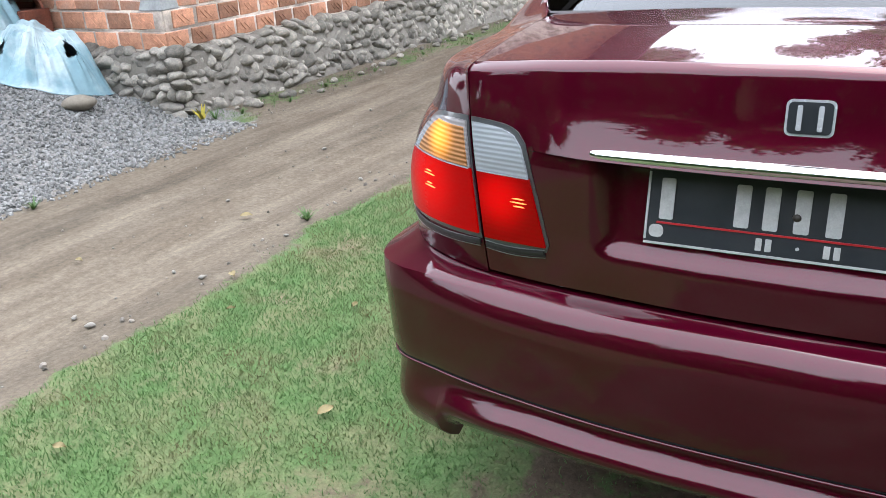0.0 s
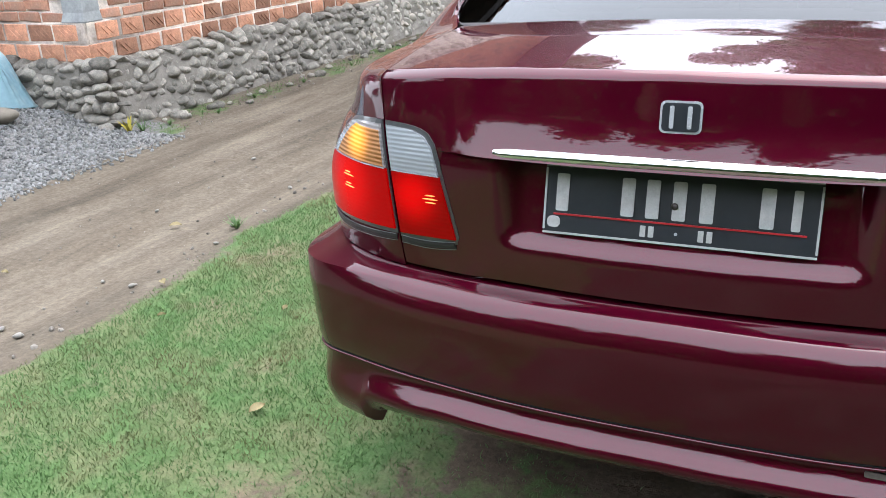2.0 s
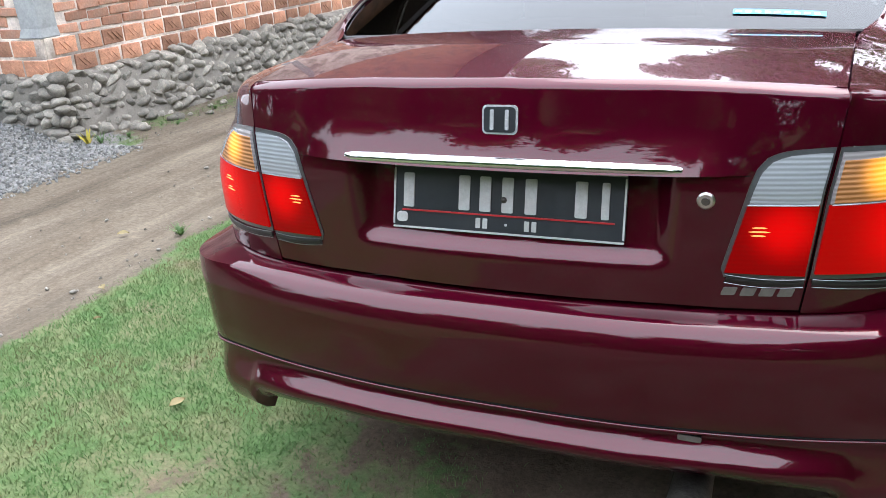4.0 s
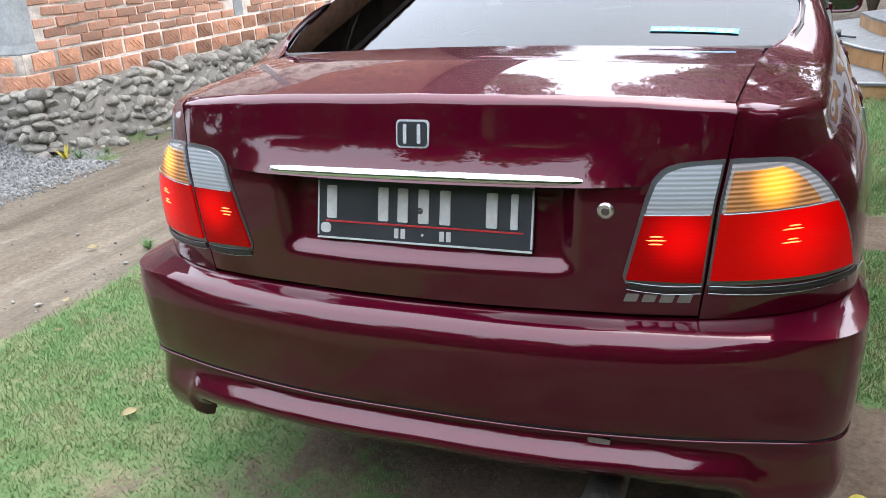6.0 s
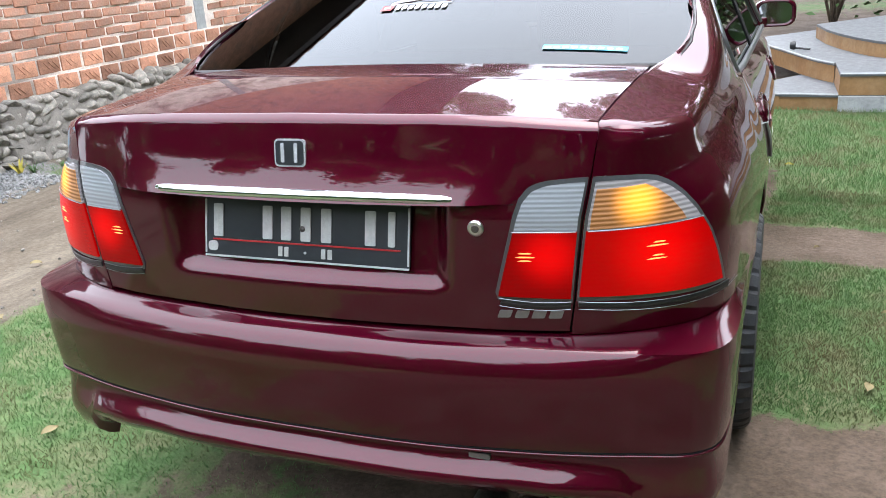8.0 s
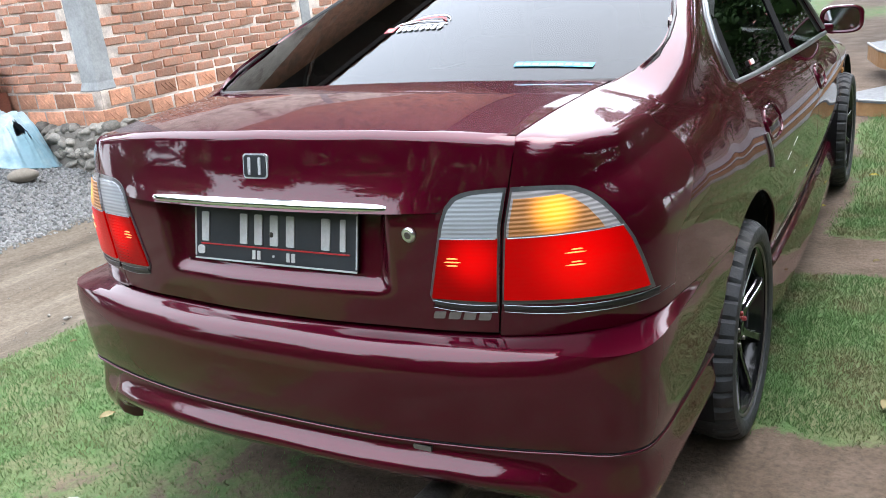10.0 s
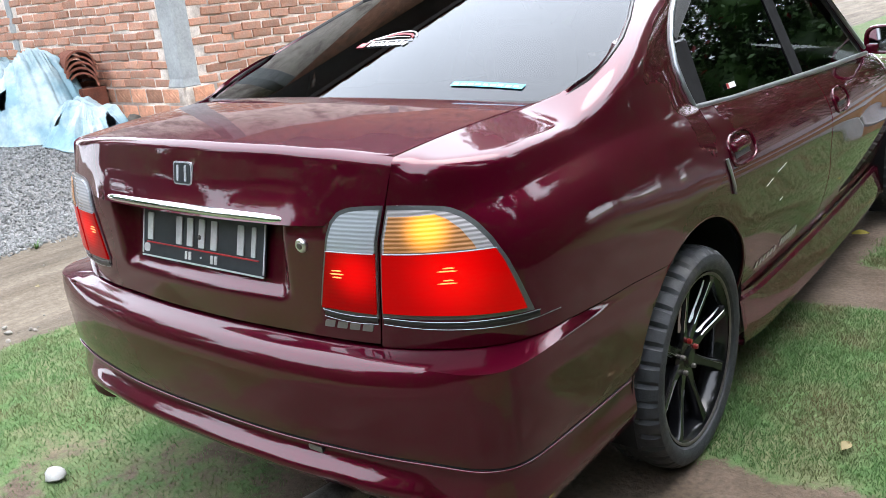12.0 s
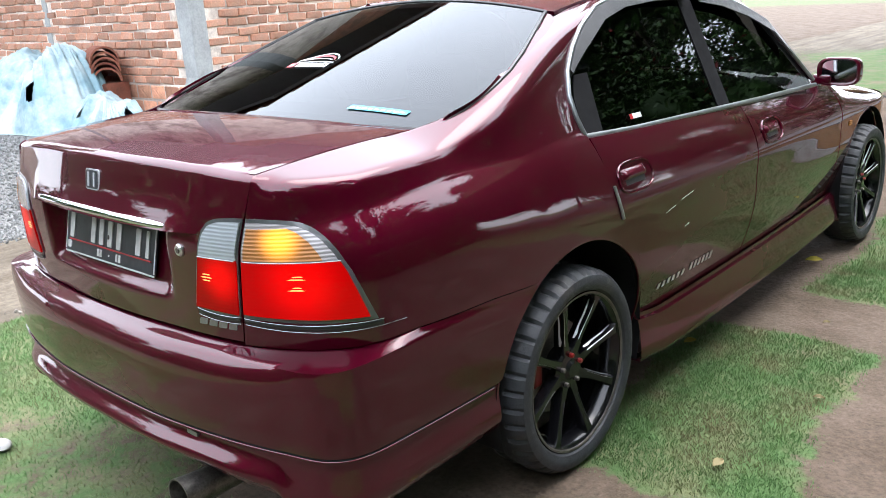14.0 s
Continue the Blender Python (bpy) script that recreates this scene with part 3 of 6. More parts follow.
# rear bumper and its lip, one piece each
ks = steps(-9.55, 9.55, 150)
rows = [[bump_row(k, z, 1, a, b) for k in ks] for z, a, b in BUMP] + [[bump_row(k, z, w, a, b) for k in ks] for z, w, a, b in LEDGE]
bumper = part("rear_bumper", sheet(rows, True, 0, 50, "rear_bumper"), PAINT, car)
ks = sorted(steps(-9.1, 9.1, 110) + [s_ * q for s_ in (-1, 1) for q in (4.45, 4.55, 4.65, 4.75, 4.82)])
rows = [[lip_row(k, z, a, b) for k in ks] for z, a, b in LIP]
part("bumper_lip", sheet(rows, True, 0.02, 50, "bumper_lip"), PAINT, car, "maroon lower lip with a dropped corner")


part("bumper_seam", tube([(lambda p: (p[0], p[1], p[2] - .0035))(bump_row(k, .432, 1, .0125, .0155)) for k in steps(-9.0, 9.0, 120)], .0024, 6), GAP, bumper)


part("lip_edge", tube([(lambda p: (p[0], p[1], p[2] - .0078))(bump_row(k, .432, 1, .0095, .0135)) for k in steps(-9.0, 9.0, 120)], .0034, 8), PAINT, bumper)


def seam_x(z):
    return table(z, [(.60, .512), (.74, .530), (.885, .5435), (.957, .5590), (1.045, .5775)])


def recess(x, y, z):
    """The number-plate hollow of the boot lid."""
    side_m = smooth01((0.318 - abs(x)) / 0.05)
    m = side_m * smooth01((z - 0.742) / 0.03) * (1.0 if z < 0.9155 else 0.0)
    return x, y + m * (0.020 + 0.038 * max(0, (z - 0.76) / 0.15)), z


def hollow(x, z):
    """The lid's face runs out a little towards the strip below."""
    return .016 * max(0, (1.0 - z) / .084) ** 2 * smooth01((.45 - abs(x)) / .14)


zs = [.676, .679, .69, .70, .715, .73, .742, .75, .757, .764, .772, .785, .80, .82, .84, .86, .88, .90, .9150, .9160, .925, .94, .96, .98, .995, 1.01, 1.022, 1.030, 1.0365, 1.039, 1.0415, 1.044, 1.046, 1.0478, 1.0491, 1.050]
rows = []
for z in zs:
    kk = k_x(seam_x(z)) - 0.012
    row = []
    for f in steps(-1, 1, 120):
        zk = z if z < 1.0 else 1.0 + (z - 1.0) * (table(abs(f * kk), TOP_Z) - 1.0005) / .050
        x, y, zz = upper(f * kk, zk)
        if z > .9155:
            y -= hollow(x, zz)
        row.append(recess(x, y, zz) if .70 < z < .9158 else (x, y, zz))
    rows.append(row)


def glass_base(x):
    return 0.505 + 0.30 * x * x


def deck(x, t):
    """The lid's top, from its rear edge (t = 0) to the rear window (t = 1)."""
    k = k_x(x)
    _, y0, _ = upper(k, table(k, TOP_Z) - 0.0005)
    z0 = table(k, TOP_Z) - 0.0005
    y1, z1 = glass_base(x) + 0.012, 1.096 - 0.075 * x * x
    return y0 + (y1 - y0) * t, z0 + (z1 - z0) * t + (0.010 * math.sin(math.pi * t) + 0.003 * (1 - (1 - t) ** 4)) * (1 - .55 * (x / .6) ** 2)


k_top = k_x(seam_x(1.050)) - 0.012
for t in (0.0, .01, .025, .05, .1, .2, .3, .4, .5, .6, .7, .8, .9, 1.0):
    row = []
    for f in steps(-1, 1, 120):
        x0 = upper(f * k_top, table(abs(f * k_top), TOP_Z) - .0005)[0]
        y, z = deck(x0, t)
        row.append((x0 + math.copysign(0.026 * t, x0) * abs(f), y, z))
    if t:
        rows.append(row)
lid = part("boot_lid", sheet(rows, False, 0.010, 42, "boot_lid"), PAINT, car)

# flanks, both sides
DOOR_REAR = [(.27, 1.385), (.41, 1.375), (.6, 1.30), (.73, 1.205), (.83, 1.172), (.975, 1.157), (1.1, 1.157)]


def lid_edge(y):
    """The side rim of the boot lid: x and z at a place along the car."""
    x0 = upper(k_top, table(k_top, TOP_Z) - .0005)[0]
    ends = [(lambda yz, t: (yz[0], x0 + .026 * t, yz[1]))(deck(x0, t), t) for t in (0, .05, .1, .2, .3, .5, .7, .85, 1)]
    return [float(np.interp(y, [e[0] for e in ends], [e[i] for e in ends])) for i in (1, 2)]


def panel(side, z_lo, z_hi, k_lo, k_hi, nk, nz, arch=True):
    """A flank panel: bounds in z are functions of k, bounds in k functions of the height fraction."""
    rws = []
    for j in range(nz + 1):
        g = j / nz
        row = []
        for i in range(nk + 1):
            k = lerp(k_lo(g), k_hi(g), i / nk)
            row.append(upper(side * k, lerp(z_lo(k), z_hi(k), g)))
        rws.append(row)
    return sheet(rws, arch, 0.010, 42, "panel")


def glass_z(x, y):
    return 1.13 + 0.35 * (y - 0.628) - 0.15 * x * x


EDGE = [(.0, .600, .618), (.10, .640, .660), (.22, .656, .74), (.36, .652, .83), (.55, .628, .95), (.72, .600, 1.05), (.9, .55, 1.19), (1.0, .515, 1.285)]
ROOF_Z = lambda x, y: 1.392 - 0.10 * x * x - 0.045 * max(0, (1.75 - y) / 0.45) ** 2 - 0.05 * max(0, (y - 2.1) / 0.45) ** 2
DLO_X = lambda z: 0.740 - 0.42 * (z - 0.975)
DLO_REAR = [(1.157, .975), (1.146, 1.03), (1.15, 1.09), (1.185, 1.155), (1.25, 1.215), (1.33, 1.268), (1.45, 1.322), (1.60, 1.352)]


def soft_curve(pairs, y):
    """Smoothed look-up: the mean of a few neighbours rounds the corners of a table."""
    return float(np.mean(np.interp(np.linspace(y - .045, y + .045, 9), [a for a, _ in pairs], [b for _, b in pairs])))


def wing_rim(y):
    """The wing's upper rim: along the lid, then the rear window, then the roof."""
    pts = [(q, lid_edge(q)[0] + .004, lid_edge(q)[1] - .001) for q in steps(.10, .60, 12)]
    pts += [(q, x + .010, glass_z(x, q) + .001) for t, x, q in EDGE[2:]]
    pts += [(1.40, .533, ROOF_Z(.533, 1.40)), (1.60, .545, ROOF_Z(.545, 1.6)), (1.75, .548, ROOF_Z(.548, 1.75))]
    if y < .50:
        e = lid_edge(y)
        return Vector((e[0] + .003, y, e[1] - .001))
    return Vector((soft_curve([(q[0], q[1]) for q in pts], y), y, soft_curve([(q[0], q[2]) for q in pts], y)))


BAND = [(.15, .05), (.24, .10), (.32, .132), (.46, .132), (.56, .125), (.70, .085), (.85, .055), (1.1, .045), (1.3, .03), (1.6, .01)]


def wing_panel(side, z_lo):
    """Rear wing and roof pillar in one pressing: a steep flank, a rounded shoulder and a flat band up to the rim."""
    z_m = lambda k: lerp(.935, .974, smooth01((k - 5.0) / 4.6))
    n_c, n_a, n_b = 120, 34, 40
    cols = []
    lo_end, hi_end = k_x(seam_x(.676)) + .02, k_x(seam_x(.935)) + .012
    first_y = upper(hi_end, .935)[1]
    corner_y = deck(upper(k_top, table(k_top, TOP_Z) - .0005)[0], 0)[0]
    dlo = [Vector((DLO_X(z) + .001, y, z)) for y, z in DLO_REAR] + [Vector((.545, 1.60, ROOF_Z(.545, 1.6)))]
    d_len = np.cumsum([0] + [(b - a).length for a, b in zip(dlo, dlo[1:])])
    for i in range(n_c + 1):
        f = i / n_c
        col = []
        for j in range(n_a + 1):
            g = j / n_a
            a = k_x(seam_x(lerp(.676, .935, g))) + .012
            b = k_y(table(lerp(.42, .974, g), DOOR_REAR)) - .008
            k = lerp(a, b, f)
            col.append(Vector(upper(k, lerp(z_lo(k), z_m(k), g))))
        p0, k_m = col[-1], k
        tan = (col[-1] - col[-3]).normalized()
        m_y = p0.y
        r_y = float(np.interp(m_y, [first_y, first_y + .12, .45, .62, .80, .95, 1.06, 1.157], [corner_y, corner_y + .10, .44, .60, .82, 1.06, 1.30, 1.60]))
        r = wing_rim(r_y)
        rt = (wing_rim(r_y + .02) - wing_rim(r_y - .02)).normalized()
        nrm = Vector((.30 * r.x, lerp(-.12, -.35, smooth01((r_y - .42) / .3)), 1)).normalized()
        out = rt.cross(nrm).normalized()
        if out.x < 0:
            out = -out
        span = (r - p0).length
        w = min(table(r_y, BAND), span * .8)
        c = r + out * w - Vector((0, 0, .10 * w))
        ln = (c - p0).length
        c1, c2 = p0 + tan * ln * .36, c + ((p0 - c).normalized() * .55 + Vector((.3, 0, -.32))) * ln * .34
        line = [p0 * (1 - t) ** 3 + c1 * 3 * t * (1 - t) ** 2 + c2 * 3 * t * t * (1 - t) + c * t ** 3 for t in steps(0, 1, 60)] + [c.lerp(r, t) for t in steps(0, 1, 40)][1:]
        # round the shoulder, then space the points evenly
        arc = np.cumsum([0] + [(b_ - a_).length for a_, b_ in zip(line, line[1:])])
        xyz = np.array([tuple(v) for v in line])
        even = np.linspace(0, arc[-1], 161)
        xyz = np.stack([np.interp(even, arc, xyz[:, x]) for x in range(3)], 1)
        reach = max(1, int(.022 / (arc[-1] / 160 + 1e-9)))
        soft_xyz = xyz.copy()
        for q in range(1, 160):
            h = min(reach, q, 160 - q)
            soft_xyz[q] = xyz[q - h:q + h + 1].mean(0)
        pin = smooth01((m_y - .96) / (1.149 - .96)) ** 3
        tail = smooth01((hi_end + .75 - k_m) / .7)
        for j in range(1, n_b + 1):
            t = j / n_b
            q = Vector(soft_xyz[int(round(t * 160))])
            if tail:
                z = lerp(z_m(k_m), 1.044, t)
                k_t = k_x(seam_x(z)) + .012 + (k_m - hi_end)
                e = Vector(upper(k_t, lerp(z_m(k_m), table(k_t, TOP_Z) - .001, t)))
                k_e = k_x(seam_x(1.044)) + .012 + (k_m - hi_end)
                e += (r - Vector(upper(k_e, table(k_e, TOP_Z) - .001))) * t ** 3
                q = q.lerp(e, tail)
            if pin:
                ref = Vector([float(np.interp(t * d_len[-1], d_len, [v[x] for v in dlo])) for x in range(3)])
                q = q.lerp(ref, pin)
            col.append(q)
        cols.append(col)
    # even the pressing out lengthwise
    grid = np.array([[tuple(p) for p in c_] for c_ in cols])
    lo = n_a - 8
    fade = np.clip((np.arange(n_a + n_b + 1) - lo) / 8, 0, 1)[None, :, None] * .5
    fade[:, -1] *= .25
    for _ in range(40):
        mid = (grid[:-2] + grid[2:]) / 2
        grid[1:-1] += (mid - grid[1:-1]) * fade
    rws = [[Vector((side * c_[j][0], c_[j][1], c_[j][2])) for c_ in grid] for j in range(n_a + n_b + 1)]
    return sheet(rws, True, 0.010, 42, "rear_wing")


for side in (1, -1):
    def zq(k):
        """The wing's lower rim: along the bumper, then round the wheel arch."""
        y = float(np.interp(k, DENSE, PLAN0[:, 1]))
        cy, cz, r = ARCHES[0]
        arch_z = cz + math.sqrt(max(0.0, r * r - (y - cy) ** 2)) + .001 if abs(y - cy) < r else 0.0
        return max(arch_z, 0.6695 + table(k, LIFT) if y < cy - .17 else 0.42)

    part("rear_wing", wing_panel(side, zq), PAINT, car)
    part("rear_door", panel(side, lambda k: 0.345, lambda k: table(k, TOP_Z) - .001,
                            lambda g: k_y(table(0.345 + 0.62 * g, DOOR_REAR)) + 0.006, lambda g: k_y(2.186), 46, 40), PAINT, car)
    part("front_door", panel(side, lambda k: 0.345, lambda k: table(k, TOP_Z) - .001, lambda g: k_y(2.194), lambda g: k_y(3.24), 30, 30), PAINT, car)
    part("front_wing", panel(side, lambda k: 0.30, lambda k: table(k, TOP_Z) - .001, lambda g: k_y(3.25), lambda g: 16.0, 50, 36), PAINT, car)
    # sill skirt between the wheels, flaring out and down
    rws = []
    for dz, ins in ((.350, .052), (.338, .050), (.334, .036), (.30, .029), (.25, .018), (.215, .012), (.205, .016), (.205, .06)):
        rws.append([(lambda q: (q[0], q[1], dz + 0.02 * smooth01((1.55 - q[1]) / 0.2)))(upper(side * k_y(y), 0.6, -ins)) for y in steps(1.30, 3.42, 50)])
    part("side_skirt", sheet(rws, True, 0.0, 42, "side_skirt"), PAINT, car)
    # near-black sheet added behind the panels so the seams read as shaded
    rws = [[upper(side * k, lerp(.44, min(.95, table(k, TOP_Z) - .03), f), -0.016) for k in steps(2.72, 16, 100)] for f in steps(0, 1, 20)]
    part("inner_shell", sheet(rws, True, 0.0, 60, "inner_shell"), GAP, car)
    for cy, cz, r in ARCHES:
        v, f = [], []
        for i in range(33):
            a = lerp(-0.35, math.pi + 0.35, i / 32)
            for x in (0.80, 0.66, 0.50):
                v.append((side * x, cy + (r + .012) * math.cos(a), cz + (r + .012) * math.sin(a)))
        for i in range(32):
            f += [(3 * i, 3 * i + 1, 3 * i + 4, 3 * i + 3), (3 * i + 1, 3 * i + 2, 3 * i + 5, 3 * i + 4)]
        lip = []
        for a in steps(-.12, math.pi + .02, 60):
            y_, z_ = cy + (r - .001) * math.cos(a), cz + (r - .001) * math.sin(a)
            p = upper(side * k_y(y_), z_, -.004)
            lip.append(p)
        part("wheel_arch_lip", tube(lip, .0045, 8), PAINT, car)
        part("wheel_arch_liner", mesh_of("wheel_arch_liner", v, f, 40), GAP, car)

part("nose", sheet([[upper(k, z) for k in steps(-19, -16.0, 20)] + [upper(k, z) for k in steps(18.9, 16.0, 20)] for z in steps(.3, .715, 12)], False, 0, 50, "nose"), PAINT, car)
part("bonnet", sheet([[(x, lerp(3.2 - .3 * (x / .7) ** 2, 4.6 - .25 * (x / .7) ** 2, t), lerp(.945, .75, t ** 1.6) - .06 * (x / .7) ** 2) for x in steps(-.74, .74, 24)] for t in steps(0, 1, 12)],
                     False, .01, 50, "bonnet"), PAINT, car)
part("floor_pan", box_bm((-.66, .34, .27), (.66, 4.4, .33), .01), GAP, car)

# ---- cabin
def edge_pt(t):
    x, y = [float(np.interp(t, [e[0] for e in EDGE], [e[i] for e in EDGE])) for i in (1, 2)]
    return x, y, glass_z(x, y)


def glass_pt(f, t, grow=0.0):
    ex, ey, _ = edge_pt(t)
    ex += grow + .013 * smooth01((t - .25) / .3)
    y_mid = lerp(0.512, 1.305, t)
    x = f * ex
    bow = f * f
    y = lerp(y_mid, ey, bow) + grow * (2 * t - 1)
    return x, y, glass_z(x, y)


ts = [0, .03, .06, .1, .16, .22, .29, .36, .45, .55, .64, .72, .8, .9, 1.0]
rows = [[glass_pt(f, t) for f in steps(-1, 1, 40)] for t in ts]
part("rear_window", sheet(rows, False, 0.004, 60, "rear_window"), GLASS_REAR, car, "tinted rear window with reflective film")
# black seal round the rear window
loop = [glass_pt(f, 0) for f in steps(-1, 1, 40)] + [glass_pt(1, t) for t in ts[1:]] + [glass_pt(f, 1) for f in steps(1, -1, 40)][1:] + [glass_pt(-1, t) for t in ts[::-1]][1:-1]


part("window_seal", tube(loop, 0.0055, 6, True), BLACK, car)

# painted rebate under the edge of the rear window
for side in (1, -1):
    rim_ = [glass_pt(side, t) for t in steps(.12, 1, 30)]
    rebate = [[(x + side * dx, y, z - dz) for x, y, z in rim_] for dx, dz in ((-.012, .006), (.0, .004), (.016, .008), (.034, .020))]
    part("window_rebate", sheet(rebate, False, 0, 60, "window_rebate"), PAINT, car)

# cowl between lid and glass, then pillars and roof
rows = [[(lambda q: (q[0], q[1] - .03, q[2] - .014))(glass_pt(f, 0, .03)) for f in steps(-1, 1, 40)], [(lambda q: (q[0], q[1] + .01, q[2] - .007))(glass_pt(f, .06, .03)) for f in steps(-1, 1, 40)]]
part("cowl", sheet(rows, False, 0, 60, "cowl"), PAINT, car)
for side in (1, -1):
    # roof rail down to the side windows
    top_line = [(y, float(np.interp(y, [1.6, 1.8, 2.1, 2.3, 2.5, 2.7, 2.98], [1.352, 1.362, 1.352, 1.325, 1.275, 1.20, .93]))) for y in steps(1.6, 2.98, 24)]
    rws = []
    for y, z in top_line:
        inner = .545 + .05 * max(0, (y - 2.2) / .8)
        zi = ROOF_Z(.545, y) if y < 2.35 else z + .035
        rws.append([(side * lerp(DLO_X(z), inner, t), y, lerp(z, zi, t) + .012 * math.sin(math.pi * t)) for t in steps(0, 1, 6)])
    part("roof_rail", sheet(rws, False, 0.006, 50, "roof_rail"), PAINT, car)
part("roof", sheet([[(x, y, ROOF_Z(x, y)) for x in steps(-.548, .548, 30)] for y in [1.30, 1.31, 1.33, 1.37, 1.45, 1.6, 1.8, 2.0, 2.2, 2.35, 2.42]], False, .012, 50, "roof"), PAINT, car)
part("windscreen", sheet([[(x, lerp(2.42, 3.2 - .25 * (x / .6) ** 2, t), lerp(ROOF_Z(x, 2.42), .95, t)) for x in steps(-.57 - .06 * t, .57 + .06 * t, 16)] for t in steps(0, 1, 8)], False, .004, 60, "windscreen"),
     GLASS_SIDE, car)

# side windows: panes, posts, trim, rain visor
TOPZ = lambda y: float(np.interp(y, [1.157, 1.146, 1.19, 1.25, 1.33, 1.45, 1.6, 1.8, 2.1, 2.3, 2.5, 2.7, 2.98], [1.0, 1.05, 1.158, 1.215, 1.268, 1.322, 1.352, 1.362, 1.352, 1.325, 1.275, 1.20, .93]))
BELT = lambda y: float(np.interp(y, [1.15, 1.42, 2.05, 2.4, 3.0], [.978, .962, .940, .928, .912]))


def pane(side, y0, y1, out, lean=0.0, n=16, m=8, top=None):
    rws = []
    for t in steps(0, 1, m):
        row = []
        for f in steps(0, 1, n):
            y = lerp(y0, y1, f)
            zb, zt = BELT(y), max(BELT(y) + .004, (top or TOPZ)(y))
            z = lerp(zb, zt, t)
            row.append((side * (DLO_X(z) + out), y + lean * (z - .95), z))
        rws.append(row)
    return sheet(rws, False, 0.004, 60, "pane")


for side in (1, -1):
    part("side_window", pane(side, 1.155, 2.035, -0.008, -0.02, 30), GLASS_SIDE, car)
    part("side_window", pane(side, 2.12, 2.96, -0.008, -0.06, 30), GLASS_SIDE, car)
    part("door_post", pane(side, 2.03, 2.125, -0.004, -0.05, 3), GAP, car, "matt black door post")
    part("window_divider", pane(side, 1.16, 1.262, -0.005, .16, 6, 8, lambda y: min(TOPZ(y) - .01, 1.14)), GAP, car)
    belt = [(side * (DLO_X(BELT(y)) + .003), y, BELT(y) - .004) for y in steps(1.155, 2.98, 20)]
    rear = [(side * (DLO_X(z) + .003), y, z) for y, z in DLO_REAR]
    part("belt_trim", tube(belt, 0.010, 8), TRIM, car, "dull silver belt trim")
    part("window_trim", tube(rear + [(side * (DLO_X(z) + .003), y, z) for y, z in top_line], 0.008, 8), TRIM, car)
    vis = []
    vy = [1.19, 1.22, 1.27, 1.34, 1.45, 1.6, 1.8, 2.0, 2.05]
    for d in (0.0, 0.014, 0.028, 0.038):
        vis.append([(lambda e: (side * (DLO_X(TOPZ(y) - e) + .012 + .3 * e), y + e * max(0, (1.5 - y)) * 1.6, TOPZ(y) - e))(d * min(1, .25 + (y - 1.19) / .16)) for y in vy])
    part("rain_visor", sheet(vis, False, .003, 60, "rain_visor"), BLACK, car, "smoked plastic rain visor")
    vis = []
    vy = [2.12, 2.3, 2.5, 2.7, 2.8]
    for d in (0.0, 0.02, 0.045):
        vis.append([(side * (DLO_X(TOPZ(y) - d) + .012 + .3 * d), y, TOPZ(y) - d) for y in vy])
    part("rain_visor", sheet(vis, False, .003, 60, "rain_visor"), BLACK, car)

# cabin inside
part("parcel_shelf", box_bm((-.56, .62, 1.0), (.56, 1.12, 1.02), .004), CLOTH, car)
part("cabin_floor", box_bm((-.66, .9, .34), (.66, 3.2, .38)), CLOTH, car)
for x0, x1, y0 in ((-.6, .6, 1.10), (.10, .58, 2.15), (-.58, -.10, 2.15)):
    b = box_bm((x0, y0, .45), (x1, y0 + .14, 1.06), .05, 3)
    for v in b.verts:
        v.co.y -= .22 * (v.co.z - .5)
    part("seat_back", b, CLOTH, car, smooth=40)
    part("seat_base", box_bm((x0, y0 + .02, .38), (x1, y0 + .55, .55), .05, 3), CLOTH, car, smooth=40)
    for hx in ([(x0 + x1) / 2] if y0 > 2 else [-.36, .36]):
        part("head_rest", box_bm((hx - .12, y0 - .16, 1.06), (hx + .12, y0 - .07, 1.22), .035, 3), CLOTH, car, smooth=40)
part("dashboard", box_bm((-.62, 2.85, .6), (.62, 3.2, .92), .05, 3), CLOTH, car, smooth=40)

# ---- lamps: each lens follows the body's curve


def patch(quad, out, n=14, m=10, rnd=(0, 0, 0, 0), thick=0.012):
    """A patch of the body surface. quad: (x, z) of bottom-inner, bottom-outer, top-outer, top-inner; rnd: corner rounding, in z."""
    side = 1 if quad[1][0] + quad[2][0] > 0 else -1
    rws = []
    for j in range(m + 1):
        t = j / m
        row = []
        for i in range(n + 1):
            f = i / n
            lo, hi = [lerp(quad[0][q], quad[1][q], f) for q in (0, 1)], [lerp(quad[3][q], quad[2][q], f) for q in (0, 1)]
            width = abs(quad[1][0] - quad[0][0])
            wide = abs(quad[2][0] - quad[3][0])
            dl, dr = f * width, (1 - f) * width

            def cut(d, r):
                return r - math.sqrt(max(0, r * r - (r - d) ** 2)) if d < r and r else 0

            z0 = lo[1] + cut(dl, rnd[0]) + cut(dr, rnd[1])
            z1 = hi[1] - cut(f * wide, rnd[3]) - cut((1 - f) * wide, rnd[2])
            x = lerp(lo[0], hi[0], t)
            row.append(upper(side * k_x(x), lerp(z0, z1, t), out))
        rws.append(row)
    return sheet(rws, False, thick, 40, "patch")


SPLIT = 0.868
LAMP_SEAM = [(.736, .5290), (.81, .5360), (.893, .5450), (.96, .5595)]
LAMP_OUTER = [(.700, .777), (.734, .773), (.772, .766), (.81, .758), (.85, .748), (.891, .732), (.918, .715), (.936, .696), (.948, .674), (.954, .649), (.9575, .62), (.960, .585)]
LAMP_INNER = [(.700, .398), (.740, .396), (.752, .391), (.797, .402), (.86, .418), (.897, .427), (.927, .438), (.946, .455), (.9545, .478), (.958, .51), (.960, .545)]


